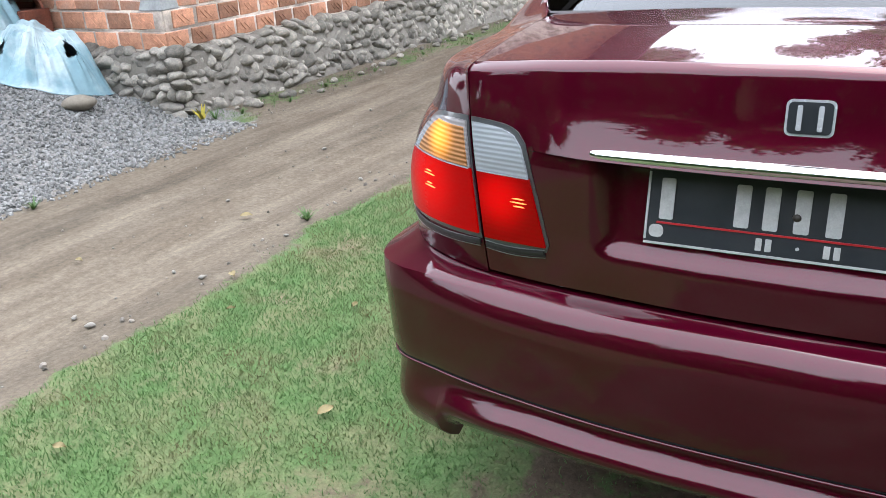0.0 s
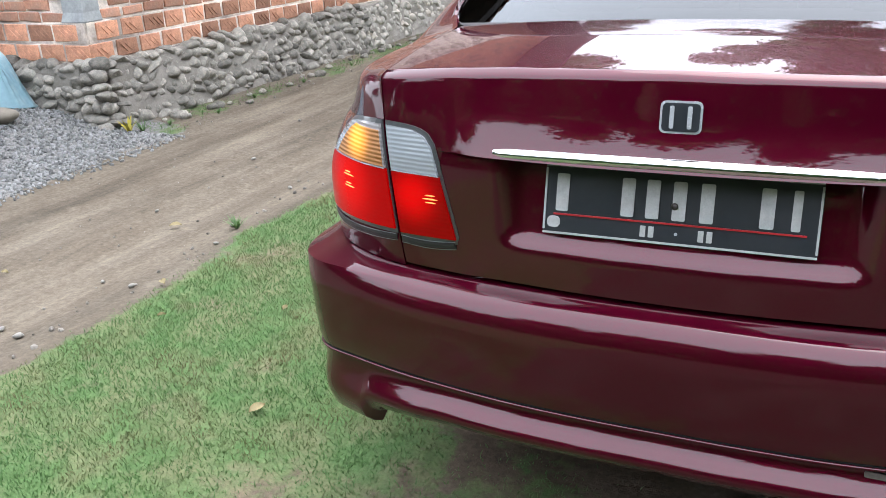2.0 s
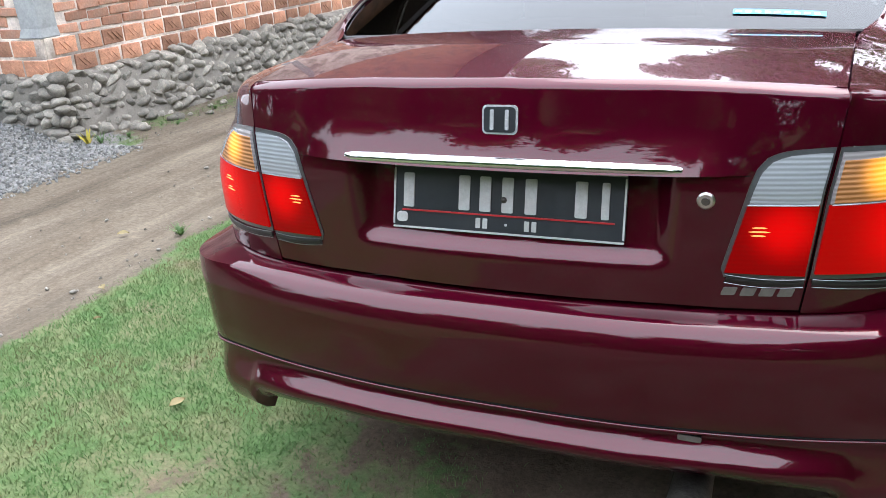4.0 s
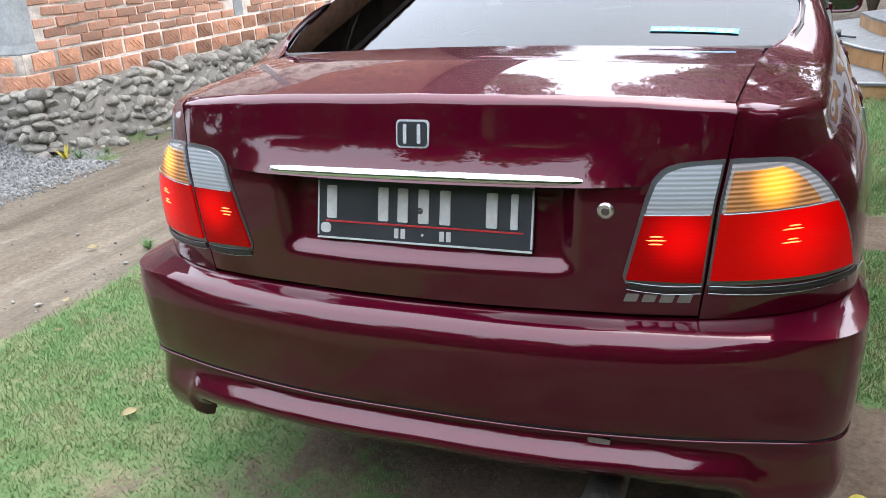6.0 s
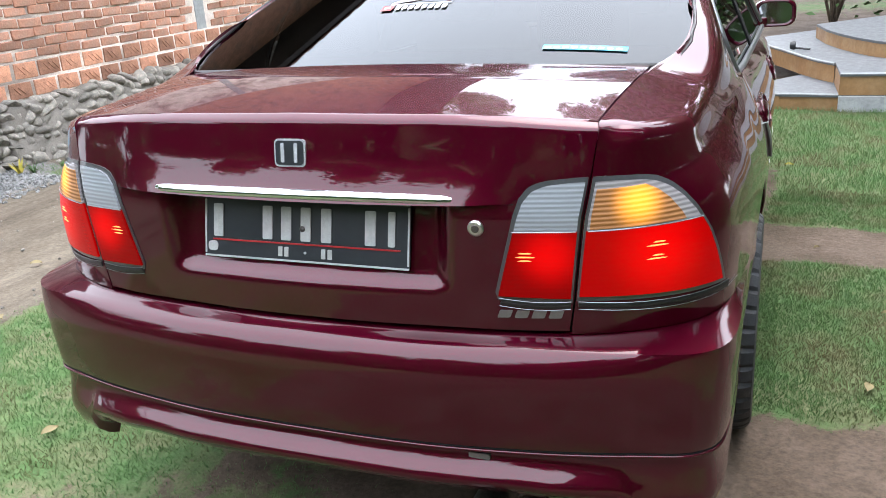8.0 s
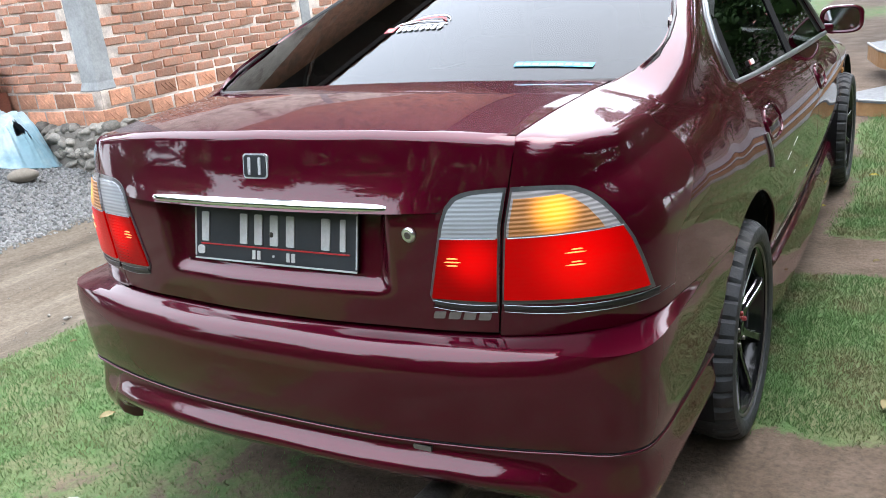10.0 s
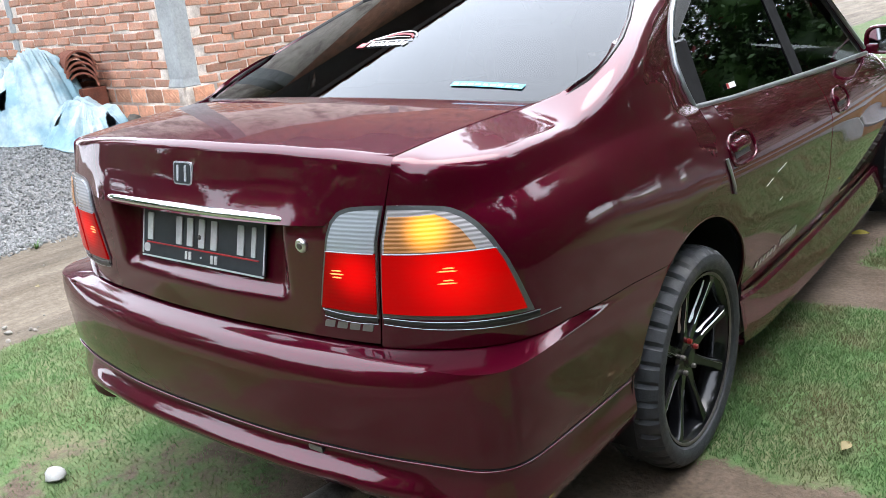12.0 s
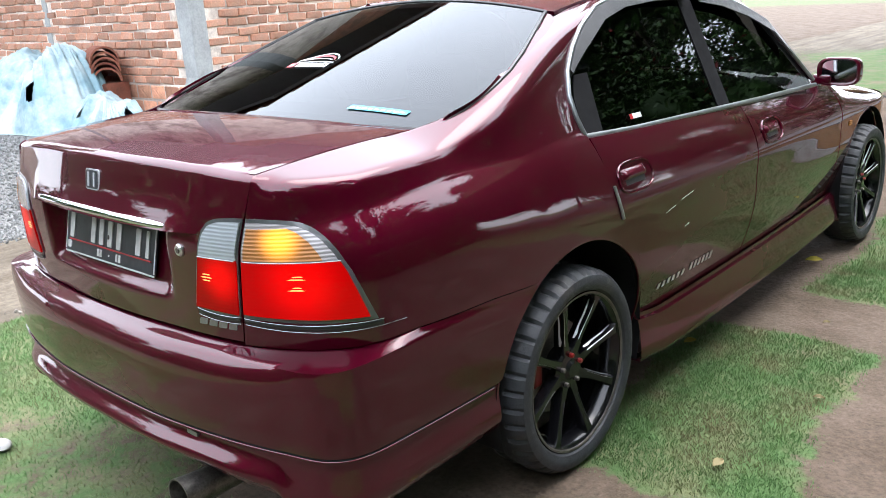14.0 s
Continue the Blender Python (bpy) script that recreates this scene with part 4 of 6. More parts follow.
def lens_mesh(side, inner, z0, z1, d, out, n=16, m=14, tilt=(0, 0), left=0.0, right=0.0, thick=.010):
    """A lens between two heights, inside the lamp's outline by d; tilt lowers its lower edge at its two ends."""
    rws = []
    for j in range(m + 1):
        t = j / m
        t = 1 - (1 - t) ** 1.8
        z = lerp(z0, z1, t)
        up = min(.9598, z + d)
        if inner:
            a, b = table(up, LAMP_INNER) + d + left, table(z, LAMP_SEAM) - .0035 - d * .7 - right
        else:
            a, b = table(z, LAMP_SEAM) + .0035 + d * .7 + left, table(up, LAMP_OUTER) - d - right
        b = max(b, a + .004)
        rws.append([upper(side * k_x(lerp(a, b, f)), z + lerp(tilt[0], tilt[1], f) * (1 - t), out) for f in steps(0, 1, n)])
    return sheet(rws, False, thick, 40, "lens")


def lamp(side, inner):
    low = (-.002, -.006) if inner else (-.002, -.010)
    house = part("tail_lamp", lens_mesh(side, inner, .738, .9598, .0, .002, 20, 26, low), LAMP_EDGE, car, "red and clear ribbed tail lamp with grey surround")
    red, white, dim = (LENS_RED_DIM, LENS_CLEAR, "clear white reversing lens") if inner else (LENS_RED, LENS_TURN, "clear indicator lens over an amber bulb")
    part("red_lens", lens_mesh(side, inner, .748, SPLIT - .001, .0055, .007, 18, 10, low), red, house, "glowing red lens")
    part("clear_lens", lens_mesh(side, inner, SPLIT + .001, .9525, .0065, .0065, 18, 16), white, house, dim)
    if not inner:
        part("amber_lens", lens_mesh(side, inner, SPLIT + .003, .940, .0070, .0078, 16, 16, left=.004, right=.022), AMBER, house, "amber lit indicator")
    # glowing strips laid on the lens as the bulb's glints between the flutes
    for bx, bz, bw in (((.447, .829, .012), (.447, .822, .017), (.446, .815, .012)) if inner else ((.664, .8385, .010), (.661, .8325, .017), (.662, .8145, .009), (.660, .8085, .016))):
        part("lit_bulb", patch([(side * x, z) for x, z in ((bx - bw, bz - .001), (bx + bw, bz - .001), (bx + bw * .8, bz + .0012), (bx - bw * .8, bz + .0012))], .0085, 6, 2, (.001, .001, .001, .001), .002), GLOW_RED, house)
    # rubber strip below the lens, edged by fine bright lines
    xa, xb = (.398, .523) if inner else (.5360, .776)
    za, zb = (.7405, .7345) if inner else (.7345, .7255)
    zl = lambda f: lerp(za, zb, f) - (.004 * math.sin(math.pi * f))
    gask = [[upper(side * k_x(lerp(xa, xb, f) + (.006 * (1 - g) if inner and f < .05 else 0)), zl(f) - .012 * g - (0.001 if inner else .003 * f) * g, .0025 + .002 * math.sin(math.pi * g)) for f in steps(0, 1, 18)] for g in steps(0, 1, 4)]
    part("lamp_gasket", sheet(gask, False, .006, 50, "lamp_gasket"), BLACK, house, "black rubber strip")
    part("bright_line", tube([upper(side * k_x(lerp(xa, xb, f)), zl(f) + .001, .0050) for f in steps(0, 1, 16)], .0008, 5), TRIM, house)
    end = .530 if inner else .790
    part("bright_line", tube([upper(side * k_x(lerp(xa, end if not inner else xb, f)), zl(min(1, f * 1.05)) - .0138 - (.003 * f if not inner else .001) + (.012 * max(0, f - .8) if not inner else 0), .003) for f in steps(0, 1, 18)], .0007, 5), TRIM, house)
    a, b = (table(SPLIT, LAMP_INNER) + .006, table(SPLIT, LAMP_SEAM) - .010) if inner else (table(SPLIT, LAMP_SEAM) + .010, table(SPLIT, LAMP_OUTER) - .006)
    part("bright_line", tube([upper(side * k_x(lerp(a, b, f)), SPLIT, .0075) for f in steps(0, 1, 14)], .0012, 5), LENS_CLEAR, house)
    return house


for side in (1, -1):
    lamp(side, True)
    lamp(side, False)

# ---- boot furniture
bar_pts = [(x, upper(k_x(x), .925)[1] - .009 - .5 * hollow(x, .925), .922 + .004 * (1 - (x / .335) ** 2)) for x in steps(-.331, .339, 40)]
rows = []
for x, y, z in bar_pts:
    e = math.sqrt(max(0.0, 1 - (abs(x - .004) / .3355) ** 20))
    rows.append([(x, y + .016 - .018 * math.sin(t) * e, z - .0125 * math.cos(t) * (0.5 + 0.5 * e)) for t in steps(0.0, math.pi, 8)])
part("chrome_strip", sheet(rows, False, .004, 50, "chrome_strip"), CHROME, car, "polished chrome strip over the number plate")

PM = Matrix.Translation((0, .083, .841)) @ Matrix.Rotation(math.atan2(.031, .121), 4, "X").inverted()


def placed(bm_or_me, m):
    bm_or_me.transform(m)
    return bm_or_me


def flat(x0, x1, z0, z1, y0, depth, r=0.0, seg=4):
    """A plate in the x-z plane with rounded corners; its face is at y0 and it goes back by depth."""
    pts = []
    for cx, cz, a0 in ((x1 - r, z1 - r, 0), (x0 + r, z1 - r, 90), (x0 + r, z0 + r, 180), (x1 - r, z0 + r, 270)):
        for i in range(seg + 1 if r else 1):
            a = radians(a0 + 90 * i / seg)
            pts.append((cx + r * math.cos(a), cz + r * math.sin(a)))
    bm = bmesh.new()
    f = bm.faces.new([bm.verts.new((x, y0, z)) for x, z in pts])
    ext = bmesh.ops.extrude_face_region(bm, geom=[f])
    for v in ext["geom"]:
        if isinstance(v, bmesh.types.BMVert):
            v.co.y += depth
    bmesh.ops.recalc_face_normals(bm, faces=bm.faces)
    return bm


W, H = .2275, .0625
plate = part("licence_plate", placed(flat(-W, W, -H, H, -.001, .004, .010), PM), PLATE, car, "black number plate with silver characters")
for nm, q in (("border", (-W + .001, W - .001, H - .0045, H - .001)), ("border", (-W + .001, W - .001, -H + .001, -H + .0045)),
              ("border", (-W + .001, -W + .0045, -H + .008, H - .008)), ("border", (W - .0045, W - .001, -H + .008, H - .008))):
    part(nm, placed(flat(*q, -.003, .0025, .001, 2), PM), PLATE_GREY, plate)
for x in (-.194, -.079, -.037, .007, .052, .146, .190):
    wd = .011 if x < .18 else .007
    part("character_bar", placed(flat(x - wd, x + wd, -.020, .046, -.0035, .003, .003, 3), PM), PLATE_GREY, plate)
for x in (-.050, -.036, .046, .060):
    part("small_bar", placed(flat(x - .0045, x + .0045, -.052, -.033, -.003, .0025, .001, 2), PM), PLATE_GREY, plate)
part("small_dot", placed(flat(.003, .008, -.045, -.040, -.003, .0025, .002, 3), PM), PLATE_GREY, plate)
part("red_line", placed(flat(-.208, .208, -.0275, -.0245, -.0035, .003), PM), PLATE_RED, plate)
part("badge_shape", placed(flat(-.219, -.196, -.050, -.030, -.003, .0025, .008, 3), PM), PLATE_GREY, plate)
for x in (-.123, .1195):
    v, f = lathe([(0, -.006), (.004, -.0055), (.006, -.004), (.007, -.001)], 12, "x")
    me = mesh_of("bolt", [(b, a, c + .004) for a, b, c in v], f, 40)
    me.transform(PM)
    part("bolt", me, STEEL, plate)

# badge: bright frame, dark field, plain bright shapes
BM_ = Matrix.Translation((.004, .0725, 1.000)) @ Matrix.Rotation(radians(-10), 4, "X")
badge = part("badge", placed(flat(-.033, .033, -.026, .026, -.008, .009, .009), BM_), BADGE, car, "chrome-framed maker's badge")
part("badge_field", placed(flat(-.0295, .0295, -.0225, .0225, -.0095, .003, .007), BM_), PLATE, badge)
part("badge_shape", placed(flat(-.0175, -.0105, -.018, .018, -.0115, .003, .002, 2), BM_), BADGE, badge)
part("badge_shape", placed(flat(.0105, .0175, -.018, .018, -.0115, .003, .002, 2), BM_), BADGE, badge)


def disc_on(x, z, r, out, name, material, parent=car, label=""):
    px, py, pz = upper(k_x(x) * (1 if x > 0 else -1), z, out)
    v, f = lathe([(0, 0), (r * .8, 0), (r, .003), (r, .014)], 20, "x")
    me = mesh_of(name, [(px + b, py + a, pz + c) for a, b, c in v], f, 35)
    return part(name, me, material, parent, label)


lock = disc_on(.361, .873, .015, .006, "lock_cylinder", SILVER, label="round silver boot lock")
disc_on(.361, .873, .008, .008, "key_slot", STEEL, lock)
for x in (.407, .438, .468, .498):
    px, py, pz = upper(k_x(x), .709)
    b = flat(-.0115, .0115, -.0075, .0075, 0, .004, .002, 2)
    for v in b.verts:
        v.co = Vector((px + v.co.x + .35 * v.co.z, py - .0020 + v.co.y + .22 * v.co.x, pz + v.co.z))
    part("letter_bar", b, TRIM, car)
# dark bars standing in for the crease's shade beside the plate hollow
for side in (1, -1):
    part("fold_line", tube([upper(side * k_x(x), .9155, .0008) for x in steps(.315, .428, 10)], .0008, 6), GAP, car)
# tow-eye cover and small clip on the bumper
b = bump_row(k_x(.352), .44, 1, .008, .018)
part("clip", flat(.358 - .021, .358 + .021, .423, .435, b[1] + .0075, .02, .003, 2), TRIM, car, "dull pale bracket under the bumper seam")

# exhaust
v, f = lathe([(.030, .35), (.034, .35), (.040, .06), (.043, .02), (.045, .0), (.041, .0), (.038, .03), (.034, .2), (0.0, .21)], 28, "y")
EX = Matrix.Translation((.362, -.036, .288)) @ Matrix.Rotation(radians(-2), 4, "X")
me = mesh_of("exhaust_tip", [EX @ Vector((a, c, b)) for a, b, c in v], f, 35)
part("exhaust_tip", me, EXHAUST, car, "soot-stained round steel tailpipe")
part("exhaust_pipe", tube([(.362, .30, .277), (.355, .5, .272), (.30, .9, .26)], .028, 10), EXHAUST, car)

# ---- wheels


def make_wheel(side, cy):
    hub = (side * .826, cy, .330 if cy < 2 else .318)
    wheel_m = Matrix.Translation(hub) @ (Matrix.Identity(4) if side > 0 else Matrix.Rotation(math.pi, 4, "Z"))

    def put(name, v, f, material, parent, label="", smooth=35):
        if name != "tyre":
            v = [(p[0], p[1] * 1.06, p[2] * 1.06) for p in v]
        me_ = mesh_of(name, v, f, smooth)
        me_.transform(wheel_m)
        return part(name, me_, material, parent, label)

    prof = [(.236, -.150), (.254, -.165), (.276, -.168), (.294, -.150), (.301, -.135), (.304, -.112), (.3045, -.106), (.3045, -.058), (.304, -.050), (.304, -.042), (.301, -.022),
            (.296, -.008), (.284, .006), (.270, .010), (.256, .0085), (.244, .004), (.238, -.004)]

    def groove(i, j, r, h):
        if j in (6, 8):
            return r - (.007 if j == 6 else 0), h
        if j in (3, 4, 5, 9, 10, 11) and i % 5 == 0:
            return r - .009, h
        return r, h

    tyre = put("tyre", *lathe(prof, 190, "x", groove), RUBBER, None, "", 25)
    tyre.parent = None
    rim_prof = [(.222, -.15), (.205, -.14), (.198, -.06), (.206, -.018), (.2155, -.006), (.224, -.003), (.226, -.007)]
    rim = put("wheel", *lathe(rim_prof, 72, "x"), RIM, None)
    put("rim_edge", *lathe([(.2145, -.0045), (.2175, -.0015), (.2225, -.0008)], 72, "x"), STEEL, rim, "scuffed steel-grey rim edge")
    put("hub", *lathe([(.0, -.030), (.026, -.030), (.030, -.034), (.052, -.036), (.060, -.044), (.062, -.07), (.0, -.07)], 32, "x"), RIM, rim)
    put("centre_cap", *lathe([(.0, -.024), (.020, -.025), (.025, -.030)], 24, "x"), RIM, rim)
    for i in range(5):
        a = 2 * math.pi * i / 5 + .3
        v, f = lathe([(.0, -.024), (.0055, -.024), (.007, -.027), (.007, -.036)], 8, "x")
        put("wheel_nut", [(p[0], p[1] + .043 * math.cos(a), p[2] + .043 * math.sin(a)) for p in v], f, RED_PAINT if i < 2 else STEEL, rim)
    for i in range(8):
        a = 2 * math.pi * (i + .35) / 8
        bm = bmesh.new()
        secs = []
        for r, w, x in ((.045, .019, -.036), (.10, .013, -.030), (.16, .0125, -.018), (.200, .016, -.010), (.214, .022, -.010)):
            sec = []
            for dw, dx in ((-1, -.016), (-.72, 0), (.72, 0), (1, -.016), (.8, -.034), (-.8, -.034)):
                p = (x + dx, r, dw * w)
                sec.append(bm.verts.new((p[0], p[1] * math.cos(a) - p[2] * math.sin(a), p[1] * math.sin(a) + p[2] * math.cos(a))))
            secs.append(sec)
        for s0, s1 in zip(secs, secs[1:]):
            for q in range(6):
                bm.faces.new((s0[q], s0[(q + 1) % 6], s1[(q + 1) % 6], s1[q]))
        bmesh.ops.transform(bm, matrix=wheel_m @ Matrix.Diagonal((1, 1.06, 1.06, 1)), verts=bm.verts)
        spoke = part("spoke", bm, RIM, rim, smooth=30)
        # bright milled flank of the spoke
        vv = []
        for r, w, x in ((.085, .0142, -.031), (.12, .0128, -.026), (.16, .0125, -.018), (.198, .0155, -.011)):
            for dw, dx in ((.52, .0014), (1.06, -.0155)):
                vv.append((x + dx, r * math.cos(a) - dw * w * math.sin(a), r * math.sin(a) + dw * w * math.cos(a)))
        put("milled_edge", vv, [(2 * q, 2 * q + 1, 2 * q + 3, 2 * q + 2) for q in range(3)], SILVER, rim, "bright milled spoke edge")
    disc = put("brake_disc", *lathe([(.06, -.085), (.13, -.085), (.131, -.088), (.131, -.10), (.06, -.10)], 48, "x"), STEEL, None)
    cal = part("brake_caliper", placed(box_bm((-.105, -.135, -.02), (-.065, -.095, .06), .008), wheel_m), RED_PAINT, None)
    return tyre, rim, disc, cal


for side in (1, -1):
    for cy in (.988, 3.72):
        tyre, rim, disc, cal = make_wheel(side, cy)
        rim.parent = car
        for o in (tyre, disc, cal):
            o.parent = rim

# ---- door furniture
for side in (1, -1):
    for y0 in (1.20, 2.25):
        y1 = y0 + .215
        ring = []
        for i in range(28):
            a = 2 * math.pi * i / 28
            cy_, cz_ = (y0 + y1) / 2 + .095 * math.copysign(abs(math.cos(a)) ** .6, math.cos(a)), .842 + .043 * math.copysign(abs(math.sin(a)) ** .7, math.sin(a)) - (.03 if y0 > 2 else 0)
            ring.append(upper(side * k_y(cy_), cz_, .002))
        part("handle_surround", tube(ring, .004, 6, True), PAINT, car)
        zc = .842 - (.03 if y0 > 2 else 0)
        cup = [[upper(side * k_y(lerp(y0 + .030, y1 - .030, f)), zc + .060 * (g - .5), .0008) for f in steps(0, 1, 10)] for g in steps(0, 1, 6)]
        part("handle_cup", sheet(cup, False, .002, 50, "handle_cup"), PAINT, car)
        # flat black sheet for the shade under the flap; no recess is cut
        shade_rows = [[upper(side * k_y(lerp(y0 + .045, y1 - .060, f)), zc - .020 + .022 * g, .0016) for f in steps(0, 1, 10)] for g in steps(0, 1, 4)]
        part("handle_slot", sheet(shade_rows, False, .002, 50, "handle_slot"), BLACK, car)
        flap = [[upper(side * k_y(lerp(y0 + .034, y1 - .048, f)), zc - .002 + .028 * g, .011 * math.sin(math.pi * min(1, g * .8 + .2)) * min(1, 8 * f, 8 * (1 - f)) ** .5 + .001) for f in steps(0, 1, 16)] for g in steps(0, 1, 6)]
        part("door_handle", sheet(flap, False, .006, 50, "door_handle"), PAINT, car)
    part("edge_guard", tube([upper(side * k_y(y), z, .004) for z, y in ((.835, 1.178), (.80, 1.184), (.76, 1.196), (.735, 1.205))], .005, 6), TRIM, car, "bright door-edge guard")
    part("side_marker", placed(box_bm((-.006, -.018, -.012), (.006, .018, .012), .004), Matrix.Translation(upper(side * k_y(3.40), .68))), AMBER, car, "amber side repeater")
    # plain bars where the door lettering stands
    for i, y in enumerate(steps(1.47, 1.64, 5) + steps(1.70, 1.85, 5)):
        q = [[upper(side * k_y(y + .018 * f), .428 + .0045 * (y - 1.47) + z, .0025) for f in (0, .5, 1)] for z in ((0, .022) if i < 6 else (.0, .03))]
        part("letter_bar", sheet(q, False, 0, 50, "letter_bar"), STICK_WHITE, car)
    # mirror
    mir = [[(side * (.822 + .092 * math.copysign(abs(math.cos(a)) ** .55, math.cos(a)) * s_), 3.115 + d, .950 + .062 * math.copysign(abs(math.sin(a)) ** .6, math.sin(a)) * s_) for a in steps(0, 2 * math.pi, 28)]
           for s_, d in ((.80, .012), (.9, .0), (1, .002), (1.02, .02), (.98, .05), (.85, .085), (.5, .11), (.05, .118))]
    house = part("door_mirror", sheet(mir, False, 0, 40, "door_mirror"), PAINT, car)
    gl_ = [[(side * (.822 + .092 * math.copysign(abs(math.cos(a)) ** .55, math.cos(a)) * s_), 3.115 + .012, .950 + .062 * math.copysign(abs(math.sin(a)) ** .6, math.sin(a)) * s_) for a in steps(0, 2 * math.pi, 28)]
           for s_ in (.82, .4, .02)]
    part("mirror_glass", sheet(gl_, False, 0, 60, "mirror_glass"), CHROME, house, "silvered mirror glass")
    part("mirror_arm", box_bm((min(side * .70, side * .79), 3.115, .893), (max(side * .70, side * .79), 3.17, .935), .012), PAINT, house, smooth=40)

# stickers on the rear window


def on_glass(x0, x1, y0, y1, name, material, label="", lift=0.003, skew=0.0, rise=0.0, parent=car):
    rws = [[(lambda x, y: (x, y, glass_z(x, y) + lift))(lerp(x0, x1, f) + skew * g, lerp(y0, y1, g) + rise * (x1 - x0) * f) for f in steps(0, 1, 8)] for g in (0, .5, 1)]
    return part(name, sheet(rws, False, 0, 60, name), material, parent, label)


s1 = on_glass(.345, .53, .621, .642, "window_sticker", STICK_BLUE, "cyan strip sticker on the rear window", rise=.17)
for i in range(9):
    on_glass(.350 + .0195 * i, .362 + .0195 * i, .627 + .0033 * i, .634 + .0033 * i, "letter_bar", STICK_WHITE, lift=.0036, rise=.17, parent=s1)
s2 = on_glass(-.120, .050, .846, .851, "window_sticker", STICK_WHITE, "white and red car-shaped sticker on the rear window")


def arch_strip(pts, wd, name, material, lift):
    """A flat strip on the glass along a line of (x, y) points."""
    rws = [[(x, y + d, glass_z(x, y + d) + lift) for x, y in pts] for d in (0, wd)]
    return part(name, sheet(rws, False, 0, 60, name), material, s2)


roofline = [(-.118, .851), (-.105, .862), (-.085, .872), (-.062, .886), (-.035, .897), (-.005, .901), (.022, .895), (.040, .882), (.050, .866), (.052, .852)]
arch_strip(roofline, .006, "white_line", STICK_WHITE, .0034)
arch_strip([(x * .86 - .004, .852 + (y - .851) * .62) for x, y in roofline], .010, "red_line", STICK_RED, .0036)
arch_strip([(-.10, .856), (-.06, .864), (-.01, .868), (.03, .862)], .004, "white_line", STICK_WHITE, .0040)
on_glass(-.138, -.106, .813, .843, "red_field", STICK_RED, lift=.0034, parent=s2)
on_glass(-.130, -.114, .822, .834, "white_field", STICK_WHITE, lift=.0040, parent=s2)
for i in range(8):
    on_glass(-.098 + .0185 * i, -.085 + .0185 * i, .816, .838 if i % 3 else .842, "letter_bar", STICK_WHITE, lift=.0034, parent=s2)
q = [[(lambda z, y: (DLO_X(z) - .002, y, z))(lerp(.985, 1.0, g) - .02 * (y - 1.4), y) for y in steps(1.43, 1.50, 4)] for g in (0, 1)]
part("window_sticker", sheet(q, False, 0, 60, "window_sticker"), STICK_WHITE, car, "small white and red side-window sticker")
q = [[(lambda z, y: (DLO_X(z) - .0012, y, z))(lerp(.985, 1.0, g) - .02 * (y - 1.4), y) for y in steps(1.43, 1.447, 2)] for g in (0, 1)]
part("window_sticker", sheet(q, False, 0, 60, "window_sticker"), STICK_RED, car)

# scuffs on the rear door
for y0, y1, z0, z1 in ((1.47, 1.53, .690, .702), (1.57, 1.65, .712, .724), (1.60, 1.63, .615, .620)):
    part("scratch", tube([upper(k_y(lerp(y0, y1, f)), lerp(z0, z1, f), .0004) for f in steps(0, 1, 6)], .0009, 5), PLATE_GREY, car, "pale scuff in the paint")

# ---------------------------------------------------------------- house at the track: two walls that meet at a concrete pillar
CX, CY = -4.72, 3.40
WALL_H = 3.35


def structure(name, bm, material, label, smooth=None):
    return tagged(part(name, bm, material, smooth=smooth), label, "wall", kind="structure")


# wall 1 runs away along the track, wall 2 turns off behind the gravel
wall_1 = structure("wall_1", box_bm((CX - .25, CY + .05, .70), (CX - .036, 15.5, WALL_H)), MORTAR, "red brick house wall along the dirt track")
wall_2 = structure("wall_2", box_bm((-13, CY + .036, .70), (CX - .05, CY + .25, WALL_H)), MORTAR, "red brick house wall behind the gravel heap")
gable = bmesh.new()
g_pts = [(CY - .0, WALL_H), (15.5, WALL_H), (9.4, WALL_H + 3.3)]
f0 = gable.faces.new([gable.verts.new((CX - .06, y, z)) for y, z in g_pts])
ext = bmesh.ops.extrude_face_region(gable, geom=[f0])
for v in ext["geom"]:
    if isinstance(v, bmesh.types.BMVert):
        v.co.x -= .18
structure("wall_gable", gable, BRICK, "brick gable under the house roof")
foot_1 = structure("wall_footing_1", box_bm((CX - .35, CY + .0, -.25), (CX + .13, 15.5, .425), .02), FOOT, "river-stone footing set in grey mortar along the track")
foot_2 = structure("wall_footing_2", box_bm((-13, CY - .12, -.25), (CX - .02, CY + .3, .423), .02), FOOT, "river-stone footing set in grey mortar")
for ob in (foot_1, foot_2):
    bm = bmesh.new()
    bm.from_mesh(ob.data)
    bmesh.ops.subdivide_edges(bm, edges=[e for e in bm.edges if e.calc_length() > .3], cuts=60)
    for v in bm.verts:
        t = (v.co.z + .1) / .5
        n_ = noise.noise(v.co * 5) * .03
        if ob is foot_1 and v.co.x > CX:
            v.co.x += .14 * (1 - t) + n_
        if ob is foot_2 and v.co.y < CY:
            v.co.y += -.10 * (1 - t) + n_
        v.co.z += n_ * .3
    bm.to_mesh(ob.data)
    bm.free()

